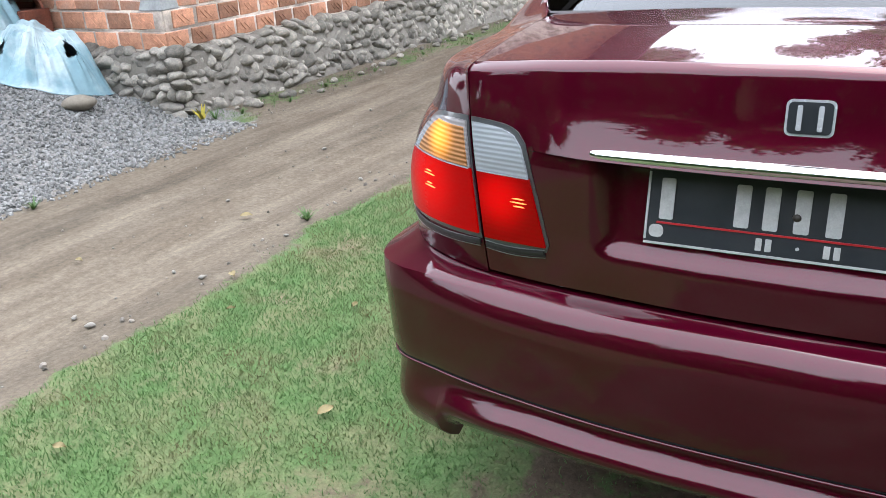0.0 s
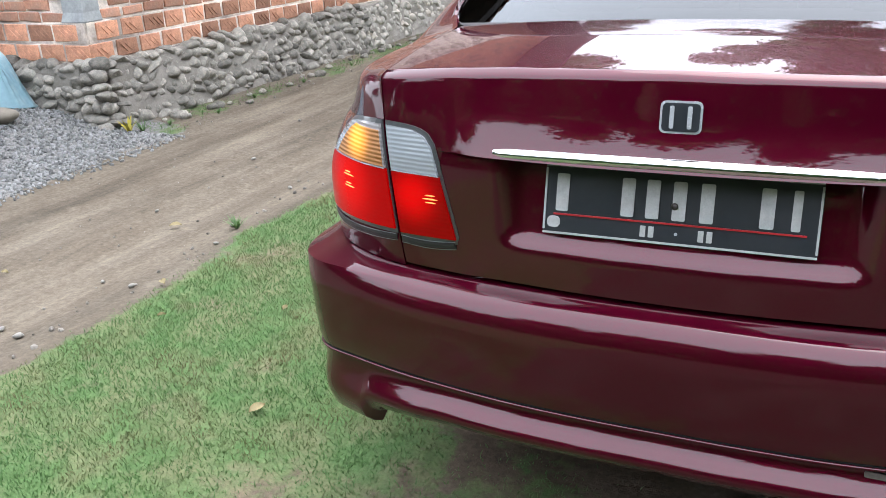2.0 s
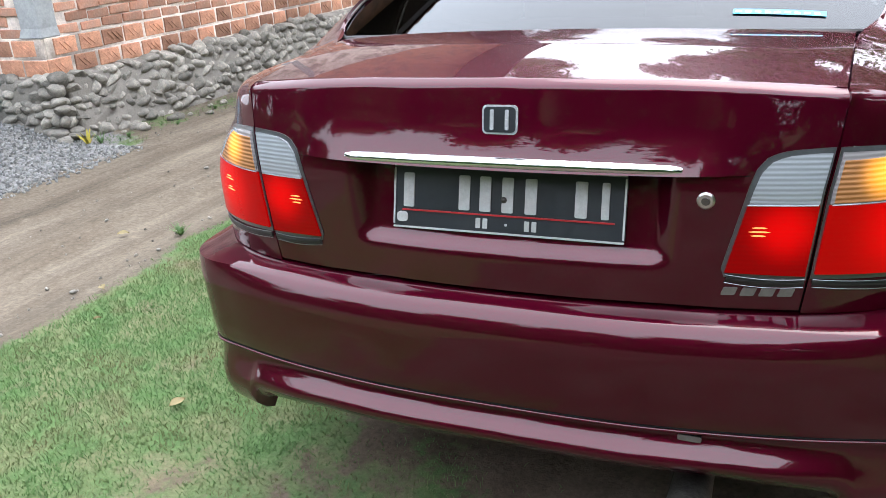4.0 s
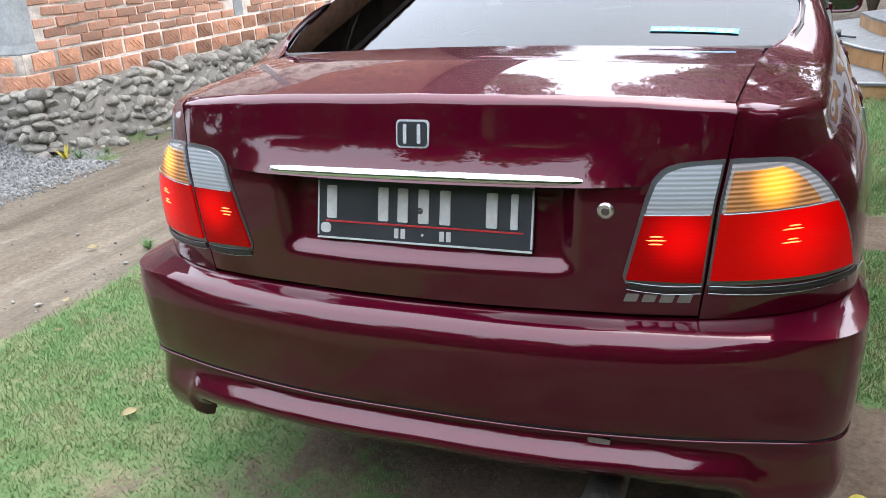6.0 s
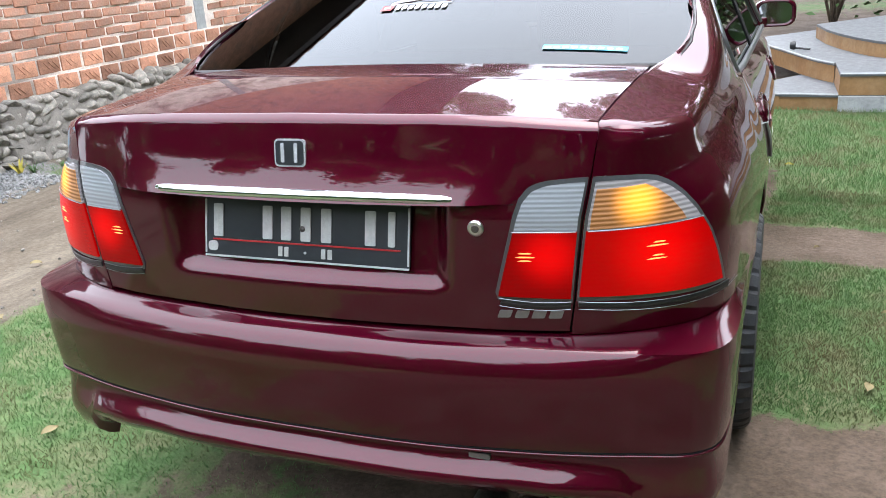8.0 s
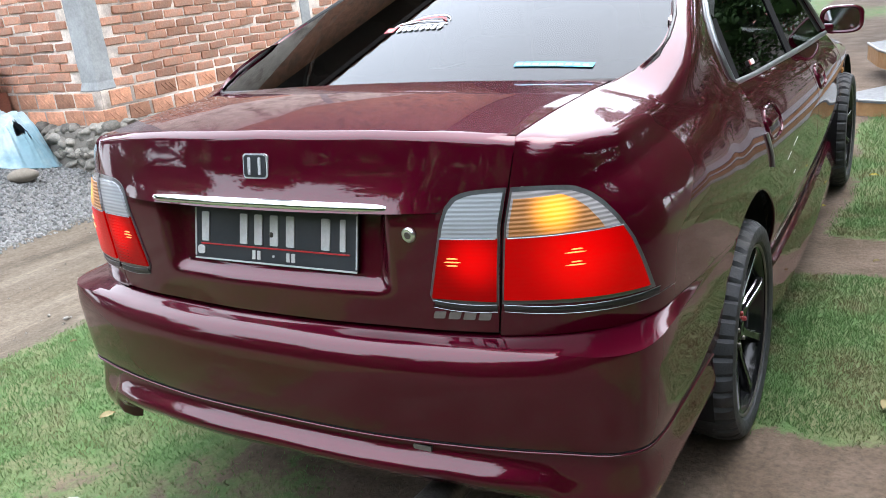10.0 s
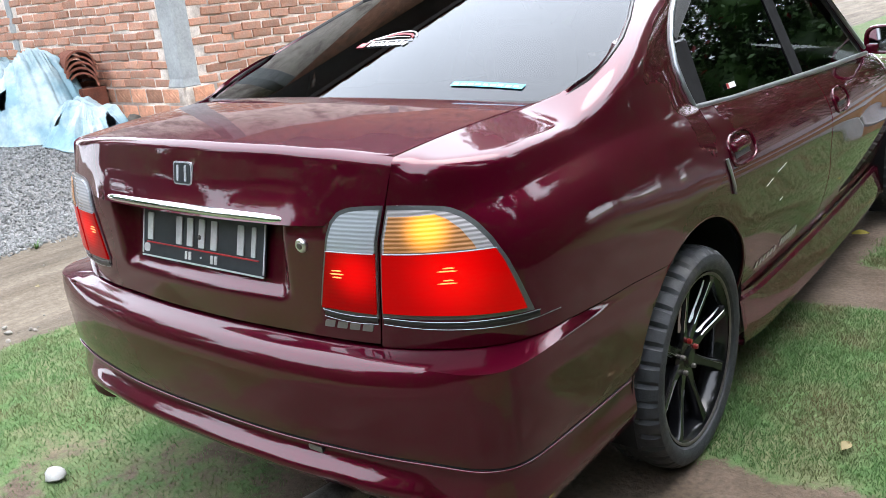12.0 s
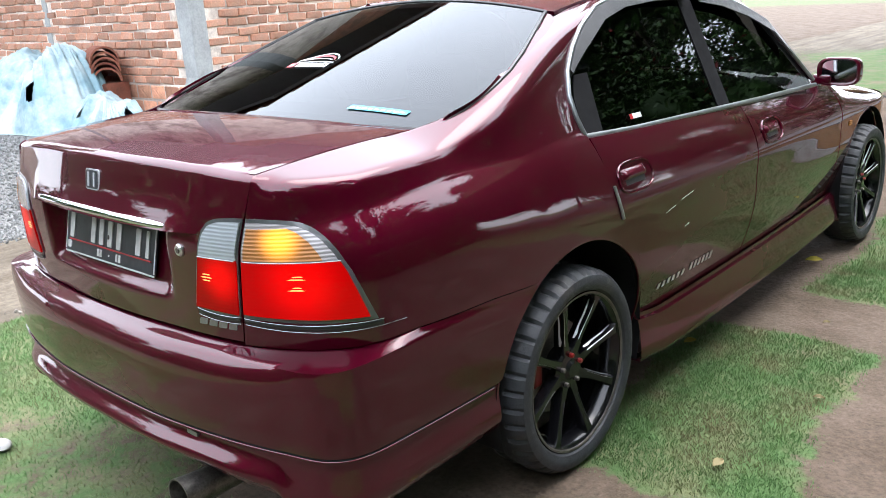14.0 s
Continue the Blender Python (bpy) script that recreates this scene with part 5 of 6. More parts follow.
# roof: eave towards the track corner, ridge over the middle, rake past wall 1
roof = thing("house_roof", "clay-tiled gable roof with dark wooden soffit on the brick house", "roof")
ry0, rz0, ry1, rz1, rx1 = 2.55, 3.30, 9.4, 6.85, -3.75
rv = [(-13.2, ry0, rz0), (rx1, ry0, rz0), (rx1, ry1, rz1), (-13.2, ry1, rz1), (rx1, 16.3, rz0), (-13.2, 16.3, rz0)]
part("soffit", mesh_of("soffit", rv + [(a, b, c + .10) for a, b, c in rv], [(0, 1, 2, 3), (3, 2, 4, 5), (6, 7, 8, 9), (9, 8, 10, 11), (0, 1, 7, 6), (1, 2, 8, 7), (2, 4, 10, 8)]), WOOD, roof)
tv, tf = [], []
for row_i in range(24):
    t0, t1 = row_i / 24, (row_i + 1.12) / 24
    for c_i in range(46):
        x0 = rx1 - .02 - c_i * .2
        b = len(tv)
        for t, up in ((t0, .16), (t1, .13)):
            for q in range(5):
                a = q / 4
                tv.append((x0 - .2 * a, lerp(ry0 - .06, ry1, t), lerp(rz0, rz1, t) + up + .05 * math.sin(math.pi * a)))
        tf += [(b + q, b + q + 1, b + q + 6, b + q + 5) for q in range(4)]
part("roof_tiles", mesh_of("roof_tiles", tv, tf, 40), TILE_RED, roof)["kind"] = "stuff"

pillar = structure("pillar_corner", box_bm((CX - .225, CY + .024, .712), (CX - .022, CY + .20, WALL_H), .012), CONCRETE, "grey concrete corner pillar of the brick house")
structure("pillar_track", box_bm((CX - .20, 6.18, .70), (CX - .028, 6.34, WALL_H), .01), CONCRETE, "grey concrete pillar in the brick wall")
structure("pillar_gravel", box_bm((-7.62, CY + .028, .70), (-7.50, CY + .2, WALL_H), .01), CONCRETE, "grey concrete pillar in the brick wall")
for ob in (pillar,):
    bm = bmesh.new()
    bm.from_mesh(ob.data)
    bmesh.ops.subdivide_edges(bm, edges=[e for e in bm.edges if e.calc_length() > .5], cuts=40)
    for v in bm.verts:
        v.co.x += .008 * noise.noise(v.co * 6)
        v.co.y += .008 * noise.noise(v.co * 6 + Vector((4, 4, 4)))
        if v.co.z < .75:
            v.co.x += .015 if v.co.x > CX - .1 else -.015
            v.co.y -= .015 if v.co.y < CY + .08 else 0
    bm.to_mesh(ob.data)
    bm.free()

rng = random.Random(5)


def brick_mesh(seed, lx, ly, lz, rough):
    """A hand-moulded brick, x long, with uneven edges."""
    bm = box_bm((-lx / 2, -ly / 2, -lz / 2), (lx / 2, ly / 2, lz / 2), .006, 1)
    for v in bm.verts:
        v.co += Vector([rough * noise.noise(v.co * 9 + Vector((seed * 3.7, i * 5.1, seed))) for i in range(3)])
    me = bpy.data.meshes.new("brick")
    bm.to_mesh(me)
    bm.free()
    me.materials.append(BRICK)
    return me


BRICKS = [brick_mesh(i, .206 + .009 * (i % 3), .09, .068, .012) for i in range(6)]
HALF = [brick_mesh(9 + i, .102, .09, .068, .012) for i in range(2)]


def lay(wall, along, start, stop, face, z0, courses, near, skip=()):
    """Courses of bricks; those inside the stretch near are parts, the rest is joined."""
    rest_v, rest_f, count = [], [], 0
    for c in range(courses):
        z = z0 + .083 * c + .04
        u = start + (.115 if c % 2 else 0.0) + rng.uniform(-.02, .02)
        while u < stop:
            me = rng.choice(BRICKS)
            step = .232 + rng.uniform(-.008, .012)
            if c % 2 and u - start < .1:
                me, step = rng.choice(HALF), .12
            mid = u + step / 2
            u += step
            if any(a < mid < b for a, b in skip):
                continue
            out = rng.uniform(-.006, .007)
            zz = z + rng.uniform(-.005, .005) + .010 * noise.noise(Vector((mid * .8, c * 3.0, 0)))
            turn_ = rng.uniform(-2.0, 2.0)
            if along == "y":
                m = Matrix.Translation((face - .038 + out, mid, zz)) @ Matrix.Rotation(radians(90 + turn_), 4, "Z") @ Matrix.Rotation(radians(rng.uniform(-1.5, 1.5)), 4, "Y")
            else:
                m = Matrix.Translation((face[0] - mid, face[1] + .038 - out, zz)) @ Matrix.Rotation(radians(turn_), 4, "Z") @ Matrix.Rotation(radians(rng.uniform(-1.5, 1.5)), 4, "Y")
            if near[0] < mid < near[1] and c < near[2] and count < 300:
                b = new("brick", me)
                b.parent = wall
                b.matrix_world = m
                count += 1
            else:
                base = len(rest_v)
                rest_v += [m @ v.co for v in me.vertices]
                rest_f += [tuple(base + i for i in p.vertices) for p in me.polygons]
    me = mesh_of("bricks", rest_v, rest_f)
    me.materials.append(BRICK_FAR)
    ob = new("bricks", me)
    ob.parent = wall
    ob["kind"] = "stuff"


BRICK_FAR = mat("fired_brick_joined", (0.4956, 0.2438, 0.1589), 0.9, vary=0.22, scale=9, bump=0.7, bump_scale=45, island=0.28,
                second=(0.3279, 0.1968, 0.1421), second_scale=3.5, second_at=0.56)

# two courses of hollow blocks with slanting grooves, stepped back one over the other


def block_mesh(seed):
    bm = box_bm((-.116, -.06, -.062), (.116, .06, .062), .006, 1)
    for i, (x, tilt) in enumerate(((-.045, .5), (.005, .55), (.05, .5))[: 2 + seed % 2]):
        g = box_bm((-.004, -.066, -.042), (.004, -.055, .042), .002, 1)
        bmesh.ops.transform(g, matrix=Matrix.Translation((x + .006 * seed, 0, 0)) @ Matrix.Rotation(-tilt * 1.5, 4, "Y"), verts=g.verts)
        me_ = bpy.data.meshes.new("tmp")
        g.to_mesh(me_)
        g.free()
        bm.from_mesh(me_)
    for v in bm.verts:
        v.co += Vector([.006 * noise.noise(v.co * 11 + Vector((seed * 3.7, i * 5.1, seed))) for i in range(3)])
    me = bpy.data.meshes.new("block")
    bm.to_mesh(me)
    bm.free()
    me.materials.append(BLOCK)
    return me


BLOCKS = [block_mesh(i) for i in range(4)]
for wall, along, reach in ((wall_1, "y", 8.0), (wall_2, "x", 5.5)):
    for c in range(2):
        u = .02 + .1 * c
        while u < reach:
            z, back = .497 + .145 * c, .014 * c
            if along == "y":
                m = Matrix.Translation((CX - .052 - back, CY + u + .1, z)) @ Matrix.Rotation(radians(90 + rng.uniform(-2, 2)), 4, "Z")
            else:
                m = Matrix.Translation((CX - u - .1, CY + .055 + back, z)) @ Matrix.Rotation(radians(rng.uniform(-2, 2)), 4, "Z")
            b = new("block", rng.choice(BLOCKS))
            b.parent = wall
            b.matrix_world = m
            u += .252 + rng.uniform(-.008, .008)
for c in range(2):
    z0_, z1_, back = (.41, .563, .0) if c == 0 else (.563, .715, .014)
    structure("mortar_bed", box_bm((CX - .15, CY + .03, z0_), (CX + .002 - back, 15.4, z1_), .004), MORTAR, "pale mortar bed between the hollow blocks")
    structure("mortar_bed", box_bm((-12.9, CY + .001 + back, z0_), (CX - .01 - back, CY + .15, z1_ - .001), .004), MORTAR, "pale mortar bed between the hollow blocks")
lay(wall_1, "y", CY + .19, 14.5, CX - .03, .715, 16, (3.5, 8.2, 12), skip=((6.1, 6.42),))
lay(wall_2, "x", .22, 6.5, (CX, CY + .03), .715, 13, (0.2, 4.6, 12), skip=((2.74, 2.94),))

# river stones of the footing
def field_stone(seed):
    """A split river stone: blunt corners, uneven faces, about 1 across."""
    bm = bmesh.new()
    bmesh.ops.create_icosphere(bm, subdivisions=2, radius=.5)
    r = random.Random(900 + seed)
    cuts = [(Vector((r.gauss(0, 1), r.gauss(0, 1), r.gauss(0, 1))).normalized(), r.uniform(.27, .42)) for _ in range(6)]
    for v in bm.verts:
        p = v.co.copy()
        for n_, d in cuts:
            over = p.dot(n_) - d
            if over > 0:
                p -= n_ * over * .85
        v.co = p * (1.12 + .22 * noise.noise(p * 3.1 + Vector((seed * 7.3, seed * 3.1, 0))))
    me = bpy.data.meshes.new("stone")
    bm.to_mesh(me)
    bm.free()
    me.polygons.foreach_set("use_smooth", [True] * len(me.polygons))
    me.set_sharp_from_angle(angle=radians(48))
    return me


STONES = [field_stone(i) for i in range(14)]
for me in STONES:
    me.materials.append(STONE)


def stone_row(foot, along, start, stop, limit):
    made = 0
    z = -.07
    while z < .39:
        hgt = rng.uniform(.07, .11)
        u = start + rng.uniform(-.05, .05)
        while u < stop:
            ln = rng.choice((.07, .08, .10, .11, .12, .14, .17, .22)) * rng.uniform(.9, 1.1)
            mid, u = u + ln / 2, u + ln * .85
            t = (z + .1) / .5
            depth = rng.uniform(.10, .16)
            if made > limit:
                return
            if along == "y":
                p = (CX + .079 + .13 * (1 - t) + rng.uniform(-.015, .015), CY + mid, z + hgt / 2 + rng.uniform(-.03, .03))
                rot = Matrix.Rotation(radians(90 + rng.uniform(-20, 20)), 4, "Z")
            else:
                p = (CX - mid, CY - .070 - .10 * (1 - t) + rng.uniform(-.02, .015), z + hgt / 2 + rng.uniform(-.03, .03))
                rot = Matrix.Rotation(radians(rng.uniform(-15, 15)), 4, "Z")
            s_ = new("stone", rng.choice(STONES))
            s_.parent = foot
            s_.matrix_world = Matrix.Translation(p) @ rot @ Matrix.Rotation(radians(rng.uniform(-24, 24)), 4, "Y") @ Matrix.Diagonal((ln * 1.12, depth, hgt * rng.uniform(.85, 1.45) * min(1, .55 + ln * 4), 1))
            made += 1
        z += hgt * .80


stone_row(foot_1, "y", -.14, 3.9, 298)
stone_row(foot_2, "x", -.24, 2.0, 160)
fv_, ff_ = [], []
for _ in range(1500):
    me = rng.choice(STONES)
    y, z = CY + rng.uniform(3.7, 11.5), rng.uniform(-.03, .40)
    t = (z + .1) / .5
    s_ = rng.uniform(.07, .15)
    m = Matrix.Translation((CX + .066 + .13 * (1 - t) + rng.uniform(-.02, .02), y, z)) @ Euler((rng.uniform(-.5, .5), rng.uniform(-.5, .5), rng.uniform(0, 6))).to_matrix().to_4x4() @ Matrix.Diagonal((s_ * 1.2, s_, s_ * .8, 1))
    b = len(fv_)
    fv_ += [m @ v.co for v in me.vertices]
    ff_ += [tuple(b + i for i in p.vertices) for p in me.polygons]
me = mesh_of("stones", fv_, ff_, 48)
me.materials.append(STONE)
ob = new("stones", me)
ob.parent = foot_1
ob["kind"] = "stuff"
for i in range(40):
    s_ = rng.uniform(.03, .10)
    y = CY + rng.uniform(-.4, 5.5)
    x = CX + .36 + abs(rng.gauss(0, .10))
    ob = new("loose_stone", rng.choice(STONES))
    ob.matrix_world = Matrix.Translation((x, y, ground_z(x, y) + s_ * .2)) @ Matrix.Rotation(rng.uniform(0, 6), 4, "Z") @ Matrix.Diagonal((s_ * 1.2, s_, s_ * .8, 1))
    tagged(ob, "small grey stone lying at the foot of the wall", "stone", "stones by the wall")

# ---------------------------------------------------------------- gravel heap, tarpaulins, tiles
gv, gf = [], []
ico = bmesh.new()
bmesh.ops.create_icosphere(ico, subdivisions=1, radius=.5)
ico_v, ico_f = [v.co.copy() for v in ico.verts], [tuple(v.index for v in f.verts) for f in ico.faces]
ico.free()
for i in range(17000):
    x, y = rng.uniform(-7.6, -3.85), rng.uniform(.9, 3.32)
    if rng.random() > gravel_at(x, y) ** .5:
        continue
    s_ = rng.uniform(.013, .036)
    rot = Euler((rng.uniform(0, 6), rng.uniform(0, 6), rng.uniform(0, 6))).to_matrix()
    c_ = Vector((x, y, ground_z(x, y) + s_ * .15))
    sc = Vector((s_, s_ * rng.uniform(.6, 1), s_ * rng.uniform(.45, .8)))
    b = len(gv)
    gv += [c_ + rot @ Vector((v.x * sc.x * rng.uniform(.8, 1.2), v.y * sc.y, v.z * sc.z)) for v in ico_v]
    gf += [tuple(b + q for q in f) for f in ico_f]
me = mesh_of("gravel", gv, gf)
me.materials.append(GRAVEL)
tagged(new("gravel", me), "heap of crushed grey gravel beside the track", "gravel", kind="stuff")
rock = tagged(new("rock", blob(31, (1, .75, .42), .06, 3)), "smooth oval river rock lying on the gravel", "rock")
rock.data.materials.append(mat("tan_river_rock", (0.192, 0.168, 0.1344), 0.8, vary=0.15, scale=8, bump=0.2, bump_scale=40))
rock.matrix_world = Matrix.Translation((-4.90, 2.68, ground_z(-4.90, 2.68) + .05)) @ Matrix.Rotation(.5, 4, "Z") @ Matrix.Diagonal((.24, .24, .26, 1))


def tarpaulin(cx, cy, rx, ry, hgt, peaks, seed, label):
    """A draped sheet: folds run down from the tops and gather at the hem."""
    n_a, n_r = 220, 64
    v, f = [(cx, cy, ground_z(cx, cy) + hgt)], []

    def height(x, y):
        h = 0
        for px, py, pr, ph in peaks:
            d = math.hypot((x - px), (y - py)) / pr
            h = max(h, ph * (1 - smooth01(d)) ** .8 if d < 1 else 0)
        return h

    for j in range(1, n_r + 1):
        t = j / n_r
        for i in range(n_a):
            a = 2 * math.pi * i / n_a
            ragged = 1 + .10 * noise.noise(Vector((math.cos(a) * 2.5, math.sin(a) * 2.5, seed)))
            x, y = cx + rx * t * ragged * math.cos(a), cy + ry * t * ragged * math.sin(a)
            fold = noise.noise(Vector((math.cos(a) * 7, math.sin(a) * 7, seed + t * .8))) * .5 + noise.noise(Vector((math.cos(a) * 17, math.sin(a) * 17, seed + t * 2.2))) * .25
            crum = (.5 - abs(noise.noise(Vector((x * 3.2, y * 3.2, seed))))) * .07 + (.4 - abs(noise.noise(Vector((x * 8, y * 8, seed + 5))))) * .035 + noise.noise(Vector((x * 20, y * 20, seed))) * .010
            k = math.sin(math.pi * min(1, t * .97)) * smooth01((t - .12) / .5)
            x += .15 * fold * k * math.cos(a)
            y += .15 * fold * k * math.sin(a)
            z = ground_z(x, y) + .012 + height(x, y) * (1 - t ** 6) + (.15 * fold * k + 2.0 * crum) * (1 - t ** 2.5)
            v.append((x, y, max(z, ground_z(x, y) + .008)))
    for i in range(n_a):
        f.append((0, 1 + i, 1 + (i + 1) % n_a))
        for j in range(n_r - 1):
            p, q = 1 + j * n_a, 1 + (j + 1) * n_a
            f.append((p + i, q + i, q + (i + 1) % n_a, p + (i + 1) % n_a))
    bm = bmesh.new()
    vs = [bm.verts.new(p) for p in v]
    for q in f:
        bm.faces.new([vs[i] for i in q])
    # torn holes near the hem
    hole = random.Random(seed)
    spots = [(hole.uniform(0, 6.283), hole.uniform(.62, .86), hole.uniform(.03, .06)) for _ in range(5)]
    dead = []
    for fc in bm.faces:
        c_ = fc.calc_center_median()
        for a, t, r in spots:
            px, py = cx + rx * t * math.cos(a), cy + ry * t * math.sin(a)
            if math.hypot(c_.x - px, c_.y - py) < r * (1 + .5 * noise.noise(c_ * 20)):
                dead.append(fc)
                break
    bmesh.ops.delete(bm, geom=dead, context="FACES")
    ob = part("tarpaulin", bm, TARP, smooth=60)
    rim = v[1 + (n_r - 1) * n_a:1 + n_r * n_a]
    part("hem", tube([(x, y, z + .004) for x, y, z in rim], .006, 6, True), TARP, ob, "rolled frayed hem")
    return tagged(ob, label, "tarpaulin", "tarpaulins on the gravel")


tarpaulin(-6.72, 2.95, 1.12, .60, .80, [(-6.25, 2.98, .80, .84), (-7.0, 2.95, .85, .80)], 3, "pale blue torn tarpaulin draped over a tall pile")
tarpaulin(-5.58, 2.98, .50, .42, .36, [(-5.66, 3.0, .52, .38), (-5.36, 3.04, .40, .36)], 8, "pale blue crumpled tarpaulin over a low pile by the wall")
under = part("rubble_lump", blob(44, (1, 1, 1), .2), STONE)
under.matrix_world = Matrix.Translation((-6.65, 3.05, .15)) @ Matrix.Diagonal((1.0, .32, .6, 1))
tagged(under, "dark rubble under the torn tarpaulin", "rubble")

# curved clay roof tiles, stacked on a hollow block
TX, TY = -6.20, 3.26
ground_t = ground_z(TX, TY)
blk = box_bm((TX - .05, TY - .12, ground_t - .02), (TX + .30, TY + .12, ground_t + .60), .008)
hb = tagged(part("hollow_clay_block", blk, TILE_RED), "upright ribbed hollow clay block by the wall", "block")
for i in range(7):
    part("rib", box_bm((TX - .035 + .046 * i, TY - .135, ground_t), (TX - .018 + .046 * i, TY - .118, ground_t + .59), .003), TILE_RED, hb)
tile_v, tile_f = [], []
for layer, r in ((0, .138), (1, .120)):
    for y in (-.2, .2):
        for q in range(13):
            a = math.pi * q / 12
            tile_v.append((r * math.cos(a), y, r * math.sin(a) * 1.05))
for q in range(12):
    tile_f += [(q, q + 1, 14 + q, 13 + q), (26 + q, 39 + q, 40 + q, 27 + q), (q, 26 + q, 27 + q, q + 1), (13 + q, 14 + q, 40 + q, 39 + q)]
tile_f += [(0, 13, 39, 26), (12, 38, 51, 25)]
tile_me = mesh_of("roof_tile", tile_v, tile_f, 50)
tile_me.materials.append(TILE_RED)
for i in range(5):
    t_ = tagged(new("roof_tile", tile_me), "curved red clay roof tile stacked by the wall", "roof tile", "stacked roof tiles")
    t_.matrix_world = Matrix.Translation((TX + .12 - .05 * (i % 2) * .3, TY - .01 * i, ground_t + .61 + .05 * i)) @ Matrix.Rotation(radians(-119 + 3 * i), 4, "Z")
for i in range(3):
    t_ = tagged(new("roof_tile", tile_me), "curved red clay roof tile stacked by the wall", "roof tile", "stacked roof tiles")
    t_.matrix_world = Matrix.Translation((TX - .30, TY + .0, ground_t + .61 + .05 * i)) @ Matrix.Rotation(radians(-60 - 4 * i), 4, "Z")

# ---------------------------------------------------------------- tan terrace before the lawn
terrace = thing("garden_terrace", "tan stone-faced garden terrace with grey tiled tops", "terrace")


def tier(outline_pts, z0, z1, face_mat, lip, name):
    """A terrace step: a faced wall along a line, tiled on top back to a far line."""
    n_ = len(outline_pts)
    v = [(x, y, z0) for x, y in outline_pts] + [(x, y, z1) for x, y in outline_pts]
    part(name + "_face", mesh_of(name, v, [(i, i + 1, n_ + i + 1, n_ + i) for i in range(n_ - 1)]), face_mat, terrace)
    back = [(x + 3.0, max(y, 7.0) + 3.0) for x, y in outline_pts]
    v = [(x, y - lip, z1 + .002) for x, y in outline_pts] + [(x, y, z1 + .002) for x, y in back] + [(x, y - lip, z1 - .018) for x, y in outline_pts]
    part(name + "_top", mesh_of(name, v, [(i, i + 1, n_ + i + 1, n_ + i) for i in range(n_ - 1)] + [(i + 2 * n_, i + 2 * n_ + 1, i + 1, i) for i in range(n_ - 1)]), PAVER, terrace)


tier([(.55, 5.95), (.72, 5.76), (.88, 5.68), (1.29, 5.63), (6.0, 5.6)], -.1, .12, PANEL, .012, "lower_step")
curve2 = [(.62, 8.0), (.74, 7.45), (.90, 7.04), (1.06, 6.60), (1.16, 6.36), (1.28, 6.16)]
tier(curve2, .12, .275, PANEL, .012, "middle_step")
tier([(1.285, 6.16), (1.29, 5.615), (6.0, 5.58)], .12, .277, PANEL, .012, "front_step")
part("grey_plinth", box_bm((1.29, 5.60, -.1), (6.0, 5.64, .115), .004), CONCRETE, terrace)
tier([(1.19, 7.9), (1.26, 7.4), (1.35, 7.05), (1.46, 6.75), (1.59, 6.48), (1.76, 6.26), (2.3, 5.95), (6, 5.9)], .277, .405, PANEL, .012, "upper_step")
for pts, z in ((curve2, .275), ([(1.29, 5.615), (6.0, 5.58)], .277), ([(.72, 5.76), (.88, 5.68), (1.29, 5.63)], .12)):
    part("edging", tube([(x, y - .004, z) for x, y in pts], .010, 6), CONCRETE, terrace, "pale edging strip")
lampv, lampf = lathe([(0, .02), (.035, .018), (.04, .0), (.03, -.03), (.0, -.035)], 16, "x")
spot = tagged(part("garden_spotlight", mesh_of("garden_spotlight", [(a + .98, b + 7.0, c + .32) for a, b, c in lampv], lampf, 40), BLACK), "small dark garden spotlight on the terrace", "spotlight")
part("stake", tube([(.98, 7.0, .30), (1.12, 6.98, .285)], .010, 6), BLACK, spot)

# ---------------------------------------------------------------- things on the ground


def leaf(x, y, ln, turn_, material, label, name="fallen_leaf"):
    v, f = [], []
    for i in range(7):
        t = i / 6
        w = ln * .28 * math.sin(math.pi * min(1, t * .92 + .06))
        for q in (-1, 0, 1):
            v.append((ln * (t - .5), q * w, .006 * abs(q) + .012 * math.sin(math.pi * t) * ln * 8))
    for i in range(6):
        for q in range(2):
            a = 3 * i + q
            f.append((a, a + 1, a + 4, a + 3))
    me = mesh_of(name, v, f, 60)
    me.materials.append(material)
    ob = new(name, me)
    ob.matrix_world = Matrix.Translation((x, y, ground_z(x, y) + .016)) @ Matrix.Rotation(radians(turn_), 4, "Z") @ Matrix.Rotation(radians(14), 4, "X")
    return tagged(ob, label, "leaf", "fallen leaves")


for x, y, ln, a in ((-1.2, .40, .055, 70), (-1.75, -.05, .04, 20), (-1.05, .62, .05, 10), (-2.64, 1.74, .06, 30), (-2.11, 1.05, .05, -30), (-1.9, .8, .03, 40), (-2.95, 1.0, .04, 5),
                    (1.05, 2.45, .03, 40), (1.15, 1.2, .05, 80), (1.25, 1.75, .035, 10), (-.9, 1.2, .03, 15), (-1.5, 1.0, .035, 100)):
    leaf(x, y, ln, a, LEAF_DRY, "curled pale brown leaf fallen on the ground")
for x, y, ln, a in ((.70, 1.96, .055, 60), (.86, .52, .06, 20), (.735, 3.25, .08, 30), (.95, 3.9, .05, 0)):
    leaf(x, y, ln, a, LEAF_YEL, "small yellow leaf fallen on the grass")
